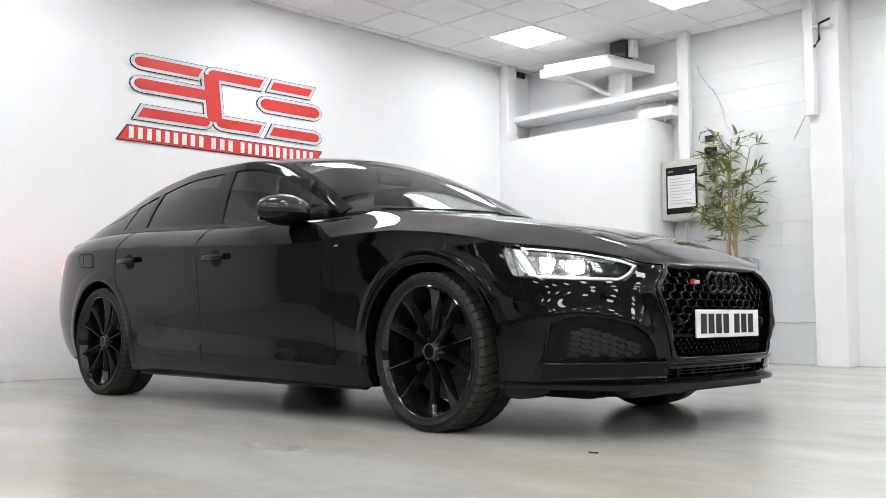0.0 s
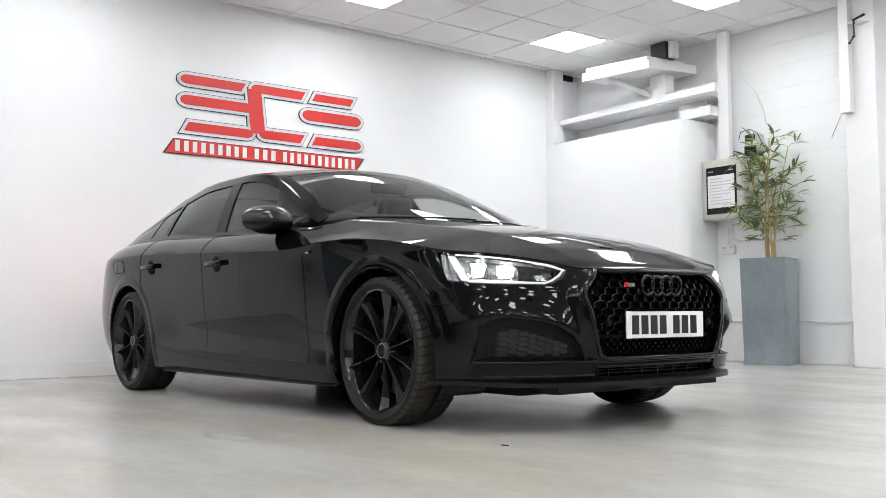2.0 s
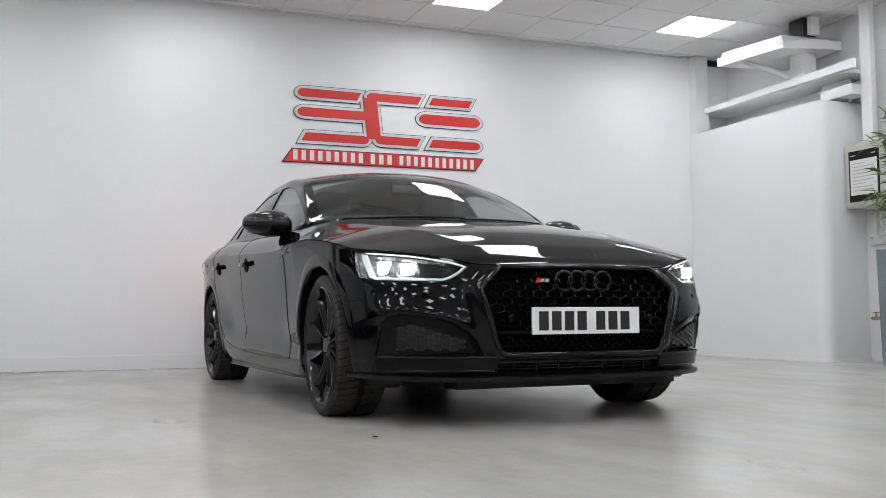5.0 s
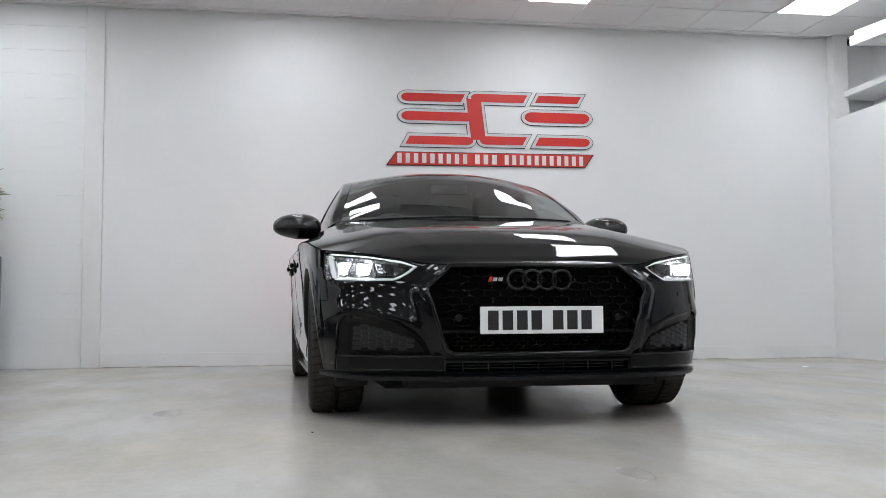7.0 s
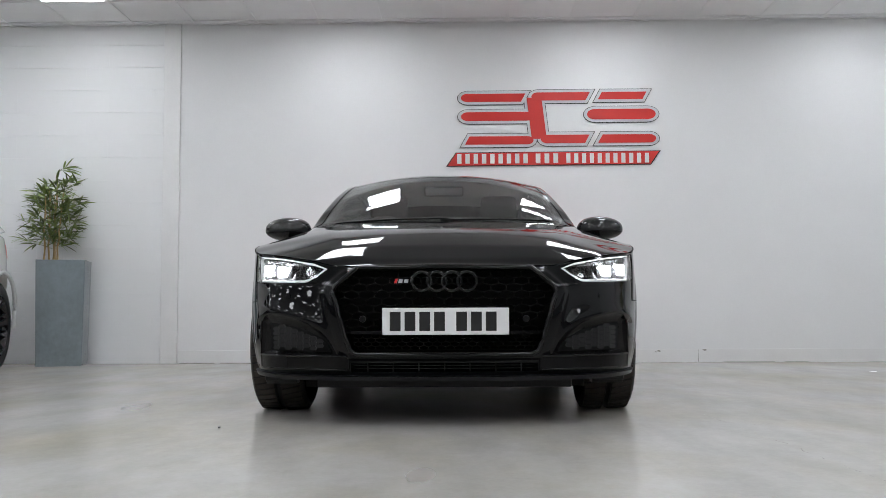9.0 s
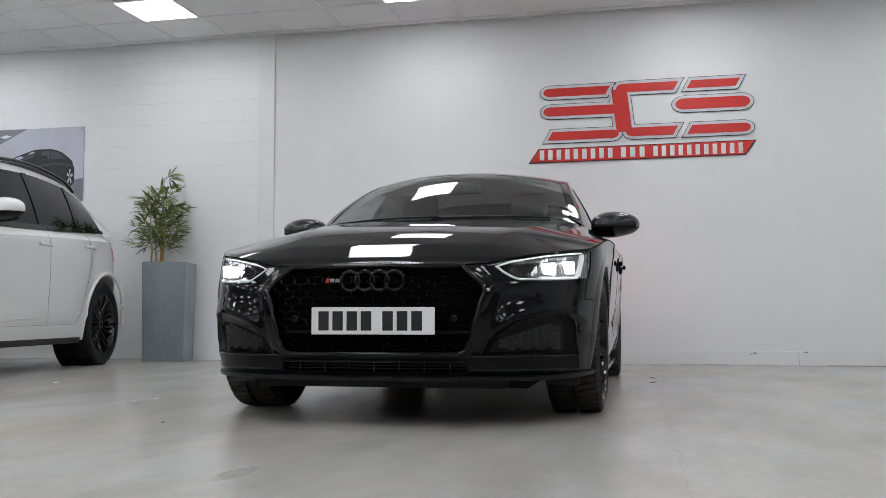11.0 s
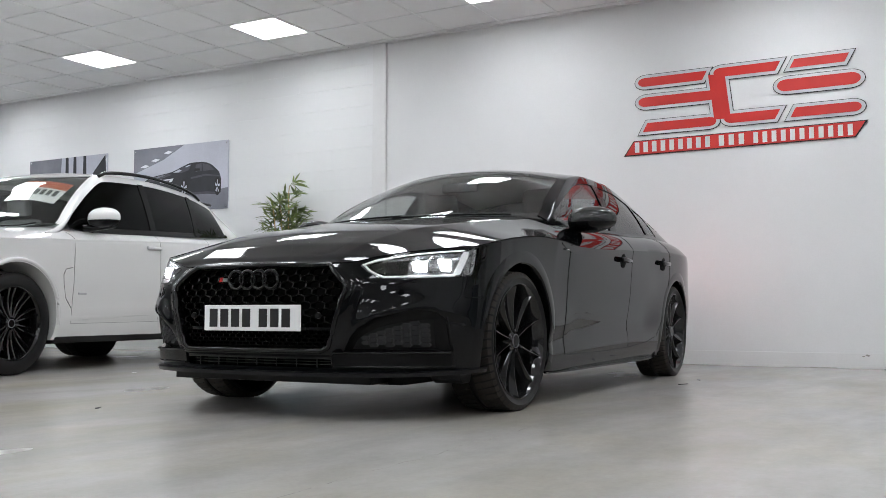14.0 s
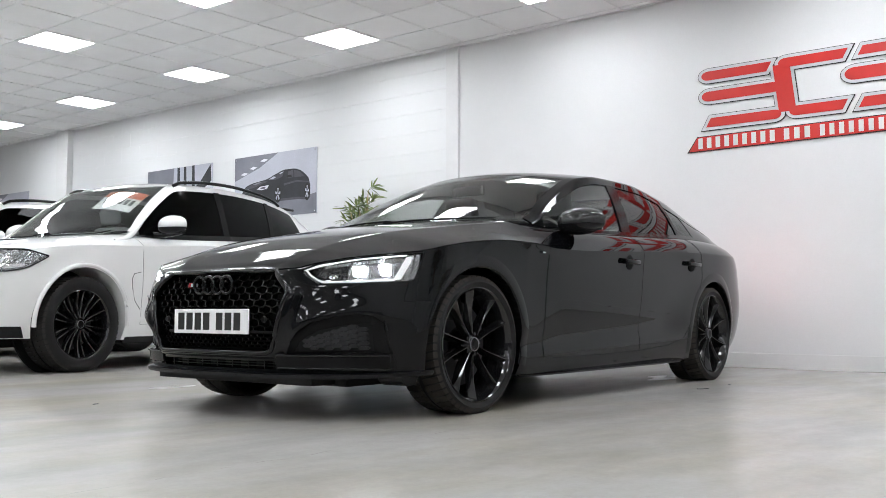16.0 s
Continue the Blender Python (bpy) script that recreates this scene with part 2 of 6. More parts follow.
DARK_GLASS = glass("privacy_glass", (0.035, 0.035, 0.038), 1.16)
CABIN = material("dark_cabin_trim", (0.012, 0.012, 0.013), 0.7, vary=0.1, bump=0.2)
LEATHER = material("dark_leather", (0.02, 0.02, 0.02), 0.5, vary=0.1, bump=0.3, bump_scale=200)
GREY_WALL = material("plain_wall_paint", (0.74, 0.74, 0.74), 0.6, vary=0.06, scale=0.8, bump=0.2)
WHITE_PAINT = material("white_car_paint", (0.74, 0.74, 0.73), 0.3, coat=1.0)

# ---- floor: sealed grey concrete ----
def floor_material():
    mat = material("sealed_concrete", (0.37, 0.355, 0.345), 0.24, spec=0.6)
    N, L = mat.node_tree.nodes, mat.node_tree.links
    b = N["Principled BSDF"]
    tc = N.new("ShaderNodeTexCoord")

    def layer(scale, turn, stretch, detail, lo, hi, lop=0.25, hip=0.75):
        mp = N.new("ShaderNodeMapping")
        mp.inputs["Scale"].default_value = (stretch[0], stretch[1], 1.0)
        mp.inputs["Rotation"].default_value = (0, 0, turn)
        n = N.new("ShaderNodeTexNoise")
        n.inputs["Scale"].default_value = scale
        n.inputs["Detail"].default_value = detail
        n.inputs["Roughness"].default_value = 0.55
        L.new(tc.outputs["Object"], mp.inputs["Vector"])
        L.new(mp.outputs["Vector"], n.inputs["Vector"])
        r = N.new("ShaderNodeMapRange")
        r.clamp = False
        r.inputs["From Min"].default_value, r.inputs["From Max"].default_value = lop, hip
        r.inputs["To Min"].default_value, r.inputs["To Max"].default_value = lo, hi
        L.new(n.outputs["Fac"], r.inputs["Value"])
        return r.outputs["Result"]

    def times(a, c):
        m = N.new("ShaderNodeMath")
        m.operation = "MULTIPLY"
        L.new(a, m.inputs[0])
        L.new(c, m.inputs[1])
        return m.outputs[0]

    # broad clouds, two sweeps of trowel marks, mottling
    fac = times(times(layer(0.55, 0.0, (1, 1), 4, 1.08, 0.92), layer(1.1, 0.45, (0.6, 1.9), 4, 1.10, 0.90)), times(layer(2.3, -0.7, (0.6, 1.9), 4, 1.09, 0.91), layer(14.0, 0.2, (1, 1), 3, 1.04, 0.96)))
    # fine scratches and trowel arcs
    fac = times(fac, times(layer(5.0, 0.9, (0.5, 1.8), 3, 1.025, 0.975), layer(60.0, 0.0, (1, 1), 2, 1.03, 0.97)))
    L.new(layer(0.8, 0.3, (0.7, 1.4), 2, 0.22, 0.28), b.inputs["Roughness"])
    # olive-brown stains where tyres and oil have marked the concrete
    mix = N.new("ShaderNodeMix")
    mix.data_type = "RGBA"
    st = layer(0.9, 0.5, (0.8, 1.3), 6, 0.0, 1.0, 0.42, 0.68)
    cl = N.new("ShaderNodeClamp")
    L.new(st, cl.inputs["Value"])
    L.new(cl.outputs["Result"], mix.inputs["Factor"])
    mix.inputs["A"].default_value = (0.400, 0.385, 0.370, 1)
    mix.inputs["B"].default_value = (0.365, 0.335, 0.280, 1)
    v = N.new("ShaderNodeVectorMath")
    v.operation = "SCALE"
    L.new(mix.outputs["Result"], v.inputs[0])
    L.new(fac, v.inputs["Scale"])
    L.new(v.outputs["Vector"], b.inputs["Base Color"])
    return mat


FLOOR_MAT = floor_material()
tagged(part("floor", boxes((WALL_X - 0.3, EAST_X + 0.3, SOUTH_Y - 0.3, WALL_Y + 0.3, -0.2, 0)), FLOOR_MAT), "sealed pale grey concrete floor, faintly stained and glossy", "floor", kind="structure")

# ---- walls ----
SMOOTH_Y0 = 0.90
PALE_X = -1.6
BAND_Z = 1.35
# dark tone of unseen walls, set for what the black car mirrors
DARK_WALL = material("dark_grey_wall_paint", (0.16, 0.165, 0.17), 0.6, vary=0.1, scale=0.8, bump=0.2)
w = part("wall_west", boxes((WALL_X - 0.25, WALL_X, SMOOTH_Y0, WALL_Y + 0.25, 0, CEIL + 0.1)), WALL_PAINT)
tagged(w, "smooth white painted wall behind the black car", "wall", kind="structure")
part("plinth", boxes((WALL_X - 0.002, WALL_X + 0.005, SMOOTH_Y0 + 0.002, 8.06, 0, 0.125), bevel=0.002), TRIM_PAINT, w)
JOINT = material("dirty_joint", (0.30, 0.29, 0.27), 0.8, vary=0.4, scale=14)
rnd = random.Random(5)
bm = bmesh.new()
y = SMOOTH_Y0 + 0.02
while y < 8.0:
    n = rnd.uniform(0.08, 0.5)
    if rnd.random() < 0.75:
        box(bm, WALL_X + 0.002, WALL_X + 0.0055 + rnd.uniform(0, 0.004), y, min(y + n, 8.05), 0.0, rnd.uniform(0.002, 0.007))
    y += n * rnd.uniform(1.0, 1.2)
part("floor_joint", bm, JOINT, w, "dark gap along the foot of the wall")
part("plinth_seam", boxes((WALL_X + 0.0045, WALL_X + 0.0062, 5.868, 5.872, 0.004, 0.123)), JOINT, w)
for y, z, ln in ((5.93, 0.118, 0.05), (5.50, 0.108, 0.045), (5.47, 0.10, 0.03)):
    pts = [(y + 0.5 * ln * math.cos(t) * rnd.uniform(0.4, 1), z + 0.20 * ln * math.sin(t) * rnd.uniform(0.4, 1)) for t in [2 * math.pi * k / 11 for k in range(11)]]
    part("scuff", prism(pts, WALL_X + 0.0045, WALL_X + 0.0066, "x"), JOINT, w)
w2 = part("wall_west_block", boxes((WALL_X - 0.30, WALL_X - 0.004, SOUTH_Y - 0.25, SMOOTH_Y0 - 0.005, 0, CEIL + 0.1)), BLOCK_PAINT)
tagged(w2, "white painted concrete block wall", "wall", kind="structure")
wn = part("wall_north", boxes((WALL_X - 0.25, PALE_X, WALL_Y, WALL_Y + 0.25, 0, CEIL + 0.1)), BLOCK_PAINT)
tagged(wn, "white painted block wall with boxed columns", "wall", kind="structure")
# unseen walls, added; their dark parts keep reflections in the car's flanks dark
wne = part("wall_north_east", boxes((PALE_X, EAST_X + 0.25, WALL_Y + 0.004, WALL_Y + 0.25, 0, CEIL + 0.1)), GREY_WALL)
tagged(wne, "unseen pale wall, dark to shoulder height for the car's reflections", "wall", kind="structure")
part("dado", boxes((PALE_X, EAST_X, WALL_Y, WALL_Y + 0.004, 0, BAND_Z)), DARK_WALL, wne)
tagged(part("wall_east", boxes((EAST_X, EAST_X + 0.25, SOUTH_Y - 0.25, WALL_Y, 0, CEIL + 0.1)), DARK_WALL), "unseen wall, dark grey for the black car's reflections", "wall", kind="structure")
tagged(part("wall_south", boxes((WALL_X, EAST_X, SOUTH_Y - 0.25, SOUTH_Y, 0, CEIL + 0.1)), GREY_WALL), "unseen pale wall closing the room", "wall", kind="structure")


def column(name, x0, x1, y0, y1, label, foot=True):
    c = part(name, boxes((x0, x1, y0, y1, 0, CEIL), bevel=0.006), TRIM_PAINT)
    return tagged(c, label, "column", kind="structure")


column("column_1", WALL_X - 0.03, WALL_X + 0.03, 0.735, 0.90, "white boxed column at the joint of the walls")
column("column_2", WALL_X - 0.03, WALL_X + 0.10, -7.10, -6.78, "white boxed column against the block wall")
tagged(part("column_3", boxes((-5.11, -4.985, 8.41, 8.47, 2.012, CEIL), bevel=0.005), TRIM_PAINT), "slim white boxed post above the wall cabinet", "column", kind="structure")
column("column_4", -3.75, -3.46, 8.38, WALL_Y - 0.002, "white boxed column against the block wall")
column("column_5", WALL_X + 0.002, WALL_X + 0.125, 8.095, 8.26, "white boxed post in the corner")

# boxed-in lower wall in the corner
bm = boxes((WALL_X + 0.003, -5.30, 8.09, WALL_Y - 0.003, 0, 2.43))
bmesh.ops.bevel(bm, geom=[e for e in bm.edges if all(v.co.x > -5.4 and v.co.y < 8.2 for v in e.verts)], offset=0.12, segments=5, affect="EDGES", profile=0.5)
tagged(part("boxed_wall", bm, WALL_PAINT, smooth=30), "white boxed-in lower wall with rounded corner", "wall", kind="structure")

# ---- ceiling: one mesh of tiles and bars, with gaps for the lamps ----
ROWS_X = [-6.235 + 3 * TILE_X * k for k in range(9)]
COLS_Y = [7.43 - 4 * TILE_Y * k for k in range(7)]
cells_x = range(-2, 28)
cells_y = range(-36, 3)
bm = bmesh.new()
for i in cells_x:
    for j in cells_y:
        if i % 3 == 0 and j % 4 == 0 and j > -27:
            continue
        cx, cy = ROWS_X[0] + i * TILE_X, COLS_Y[0] + j * TILE_Y
        x0, x1, y0, y1 = max(cx - TILE_X / 2, WALL_X), min(cx + TILE_X / 2, EAST_X), max(cy - TILE_Y / 2, SOUTH_Y), min(cy + TILE_Y / 2, WALL_Y)
        if x1 - x0 < 0.05 or y1 - y0 < 0.05:
            continue
        g = 0.011
        dz = 0.004 + random.uniform(-0.0015, 0.0015)
        a = [bm.verts.new(p) for p in ((x0 + g, y0 + g, CEIL + dz), (x1 - g, y0 + g, CEIL + dz), (x1 - g, y1 - g, CEIL + dz), (x0 + g, y1 - g, CEIL + dz))]
        t = [bm.verts.new((v.co.x, v.co.y, CEIL + 0.03)) for v in a]
        bm.faces.new(a[::-1])
        for k in range(4):
            bm.faces.new((a[k], a[(k + 1) % 4], t[(k + 1) % 4], t[k]))
for i in cells_x:
    x = ROWS_X[0] + (i - 0.5) * TILE_X
    if WALL_X < x < EAST_X:
        box(bm, x - 0.012, x + 0.012, SOUTH_Y, WALL_Y, CEIL - 0.002, CEIL + 0.02)
for j in cells_y:
    y = COLS_Y[0] + (j - 0.5) * TILE_Y
    if SOUTH_Y < y < WALL_Y:
        box(bm, WALL_X, EAST_X, y - 0.012, y + 0.012, CEIL - 0.0015, CEIL + 0.021)
box(bm, WALL_X - 0.3, EAST_X + 0.3, SOUTH_Y - 0.3, WALL_Y + 0.3, CEIL + 0.12, CEIL + 0.2)
box(bm, WALL_X + 0.008, WALL_X + 0.025, SOUTH_Y, WALL_Y, CEIL - 0.006, CEIL + 0.02)
box(bm, WALL_X, EAST_X, WALL_Y - 0.025, WALL_Y - 0.008, CEIL - 0.006, CEIL + 0.02)
tagged(part("ceiling", bm, TILE_MAT), "suspended ceiling of square pale grey tiles", "ceiling", kind="structure")

# ---- square light panels in the ceiling ----
hx, hy = TILE_X / 2 - 0.013, TILE_Y / 2 - 0.013
lamp = thing("ceiling_light", pose(ROWS_X[0], COLS_Y[0], CEIL), "square white light panel set in the tiled ceiling, lit", "ceiling light", "ceiling lights")
part("frame", boxes((-hx, hx, -hy, -hy + 0.014, -0.004, 0.03), (-hx, hx, hy - 0.014, hy, -0.004, 0.03), (-hx, -hx + 0.014, -hy + 0.014, hy - 0.014, -0.004, 0.03), (hx - 0.014, hx, -hy + 0.014, hy - 0.014, -0.004, 0.03)), TRIM_PAINT, lamp)
part("diffuser", boxes((-hx + 0.015, hx - 0.015, -hy + 0.015, hy - 0.015, 0.0, 0.02)), PANEL_GLOW, lamp)
for i, x in enumerate(ROWS_X):
    for j, y in enumerate(COLS_Y):
        if i or j:
            copy_thing(lamp, pose(x, y, CEIL))

# ---- cracks and small marks on the floor ----
CRACK = material("crack_in_concrete", (0.22, 0.21, 0.195), 0.9, vary=0.3, scale=9, spec=0.0)


def crack(points, width, seed):
    rnd = random.Random(seed)
    bm = bmesh.new()
    rows = []
    for (x0, y0), (x1, y1) in zip(points, points[1:]):
        n = max(2, int(math.hypot(x1 - x0, y1 - y0) / 0.06))
        for i in range(n):
            t = i / n
            w = width * rnd.uniform(0.15, 1.0)
            x, y = x0 + (x1 - x0) * t + rnd.gauss(0, 0.006), y0 + (y1 - y0) * t + rnd.gauss(0, 0.008)
            nx, ny = -(y1 - y0), x1 - x0
            k = w / math.hypot(nx, ny) / 2
            rows.append((bm.verts.new((x + nx * k, y + ny * k, 0.0012)), bm.verts.new((x - nx * k, y - ny * k, 0.0012))))
    for a, b in zip(rows, rows[1:]):
        if rnd.random() > 0.22:
            bm.faces.new((a[0], a[1], b[1], b[0]))
    c = part("floor_crack", bm, CRACK)
    return tagged(c, "fine hairline crack in the concrete floor", "crack", kind="structure")


crack([(-5.95, 4.62), (-4.3, 4.70), (-2.6, 4.72), (-1.7, 4.75), (-0.6, 4.78), (0.6, 4.80)], 0.006, 1)
crack([(-2.0, 4.75), (-2.25, 5.3), (-2.5, 5.9), (-2.8, 6.6)], 0.004, 2)
for x, y, ln, a in ((-4.84, 4.64, 0.10, 150), (-5.29, 4.63, 0.09, 20), (-1.96, 2.65, 0.04, 10)):
    rnd = random.Random(x)
    pts = [(0.5 * ln * math.cos(t) * rnd.uniform(0.6, 1), 0.13 * ln * math.sin(t) * rnd.uniform(0.5, 1)) for t in [2 * math.pi * k / 12 for k in range(12)]]
    m = part("floor_chip", prism(pts, 0, 0.004, "z"), DARK_STEEL)
    m.matrix_world = pose(x, y, 0, 0, 0, a)
    tagged(m, "small dark flake lying on the concrete floor", "debris")

# ---- cars ----
def ramp(v, lo, hi):
    t = min(1.0, max(0.0, (v - lo) / (hi - lo)))
    return t * t * (3 - 2 * t)


class Shape:
    """The curves of a car: x ahead from the front axle, y to its left, z up from the floor."""

    def __init__(self, rear, flare, x0, x1, p, q, q2, F, B, W, zb, zt, zc, m, yb, belt, yr, zr, zm, base_w, head_w, pillar, rail_w, hub_z, lip_r, lip, hollow, hollow_z):
        self.rear = rear
        self.rail_in = 0.925
        self.edge = 0.016
        self.fall = 0.05
        self.door = None
        self.crease = 0.0
        self.form = lambda y, z: 0.0
        self.flare = flare
        self.x0 = x0
        self.x1 = x1
        self.p = p
        self.q = q
        self.q2 = q2
        self.F = F
        self.B = B
        self.W = W
        self.zb = zb
        self.zt = zt
        self.zc = zc
        self.m = m
        self.yb = yb
        self.belt = belt
        self.yr = yr
        self.zr = zr
        self.zm = zm
        self.base_w = base_w
        self.head_w = head_w
        self.pillar = pillar
        self.rail_w = rail_w
        self.hub_z = hub_z
        self.lip_r = lip_r
        self.lip = lip
        self.hollow = hollow
        self.hollow_z = hollow_z

    def side(self, x, z):
        y = self.W(z)
        for ax in (0.0, self.rear):
            y += self.flare * math.exp(-((x - ax) / 0.42) ** 2) * math.exp(-((z - 0.55) / 0.22) ** 2)
            r = math.hypot(x - ax, z - self.hub_z)
            t = min(1.0, max(0.0, (self.lip_r - r) / 0.045))
            y += self.lip * t * t * (3 - 2 * t)
        # hollow along the lower doors, rising to the rear
        run = min(1.0, max(0.0, (-x - 0.5) / 0.25)) * min(1.0, max(0.0, (x - self.rear - 0.34) / 0.10))
        d = z - (self.hollow_z - 0.035 * (x + 0.6))
        y += self.hollow * run * (math.exp(-(d / 0.075) ** 1.2) if d > 0 else math.exp(-(d / self.edge) ** 2))
        if self.door:
            wide = ramp(-x, 0.36, 0.80) * ramp(x - self.rear, 0.36, 0.80)
            near = ramp(-x, 0.30, 0.44) * ramp(x - self.rear, 0.30, 0.44)
            low = 1 - ramp(z, 0.26, 0.40)
            lift = 0.035 * (x + 1.4) * (1 - ramp(z, 0.40, 0.70))
            y += (self.door(z + lift) - y) * (wide + (near - wide) * low)
        # crease along the shoulder
        c = max(0.0, self.zt(x) - z)
        y += self.crease * math.exp(-c / self.fall) * min(1.0, max(0.0, (0.1 - x) / 0.5))
        return y

    def front_x(self, y, z, form=True):
        f, wd = self.F(z), self.W(z)
        r = min(1.0, abs(y) / wd)
        return self.x0 + (f - self.x0) * (1 - r ** self.q) ** (1 / self.p) + (self.form(abs(y), z) if form else 0.0)

    def flank(self, x, z):
        """Half the width at x and z, round the corners of nose and tail too."""
        y = self.side(x, z)
        if x > self.x0:
            y += self.W(z) * ((1 - min(1, (x - self.x0) / (self.F(z) - self.x0)) ** self.p) ** (1 / self.q) - 1)
        elif x < self.x1:
            y += self.W(z) * ((1 - min(1, (x - self.x1) / (self.B(z) - self.x1)) ** self.p) ** (1 / self.q2) - 1)
        return y

    def top(self, x, v):
        zt, zc, m = self.zt(x), self.zc(x), self.m(x)
        z = zt + (zc - zt) * (1 - abs(v) ** m)
        return z

    def ring(self, s, f):
        """Point on the body's side; s from 0 (middle of the tail) to 3 (middle of the nose), f from 0 (sill) to 1 (shoulder)."""
        z = 0.5
        for _ in range(5):
            if s <= 1:
                a = s * math.pi / 2
                x = self.x1 + (self.B(z) - self.x1) * math.cos(a) ** (2 / self.p)
                y = self.W(z) * math.sin(a) ** (2 / self.q2)
            elif s < 2:
                x = self.x1 + (self.x0 - self.x1) * (s - 1)
                y = self.side(x, z)
            else:
                a = (3 - s) * math.pi / 2
                x = self.x0 + (self.F(z) - self.x0) * math.cos(a) ** (2 / self.p)
                y = self.W(z) * math.sin(a) ** (2 / self.q)
                x += self.form(y, z)
            if not 1 < s < 2:
                y += (self.side(x, z) - self.W(z)) * math.sin(a) ** 4
            zb = self.zb(x)
            z = zb + f * (self.zt(x) - zb)
        return Vector((x, y, z))

    def solid(self, n1=26, n2=150, n3=70, levels=44, across=28):
        ss = [i / n1 for i in range(n1)] + [1 + i / n2 for i in range(n2)] + [2 + i / n3 for i in range(n3 + 1)]
        bm = bmesh.new()
        left = [[self.ring(s, k / levels) for k in range(levels + 1)] for s in ss]
        def add(rows):
            vs = [[bm.verts.new(p) for p in row] for row in rows]
            for i in range(len(vs) - 1):
                for j in range(len(vs[0]) - 1):
                    a = (vs[i][j], vs[i + 1][j], vs[i + 1][j + 1], vs[i][j + 1])
                    bm.faces.new(a)
        add(left)
        add([[Vector((p.x, -p.y, p.z)) for p in row] for row in left])
        tops, bots = [], []
        for row in left:
            e, b = row[-1], row[0]
            vv = [math.sin(math.pi / 2 * (2 * j / across - 1)) for j in range(across + 1)]
            tops.append([Vector((e.x, v * e.y, self.top(e.x, v))) for v in vv])
            bots.append([Vector((b.x, v * b.y, b.z)) for v in vv])
        add(tops)
        add(bots)
        bmesh.ops.remove_doubles(bm, verts=bm.verts, dist=1e-4)
        bmesh.ops.dissolve_degenerate(bm, edges=bm.edges, dist=1e-5)
        bmesh.ops.recalc_face_normals(bm, faces=bm.faces)
        return bm

    def skin(self, x, w, out=0.0):
        """Flank of the body: w from 0 (sill) to 1 (shoulder), past 1 over the shoulder to the window line at 2."""
        if w <= 1:
            zb = self.zb(x)
            z = zb + w * (self.zt(x) - zb)
            return Vector((x, self.side(x, z) + out, z))
        e = self.side(x, self.zt(x))
        v = 1 + (w - 1) * (self.yb(x) / e - 1)
        return Vector((x, v * e + out * 0.7, self.top(x, v) + out * 0.7))

    # the cabin above the window line
    def side_glass(self, x, w, out=0.0):
        """w from 0 (window line) to 1 (roof edge)."""
        y0, z0, y1, z1 = self.yb(x), self.belt(x), self.yr(x), self.zr(x)
        bow = 0.013 * math.sin(math.pi * w) * min(1, (z1 - z0) / 0.2)
        return Vector((x, y0 + (y1 - y0) * w + bow + out, z0 + (z1 - z0) * w))

    def roof(self, x, y, out=0.0):
        yr, zr, zm = self.yr(x), self.zr(x), self.zm(x)
        return Vector((x, y, zr + (zm - zr) * (1 - min(1, abs(y) / yr) ** 2.3) + out))


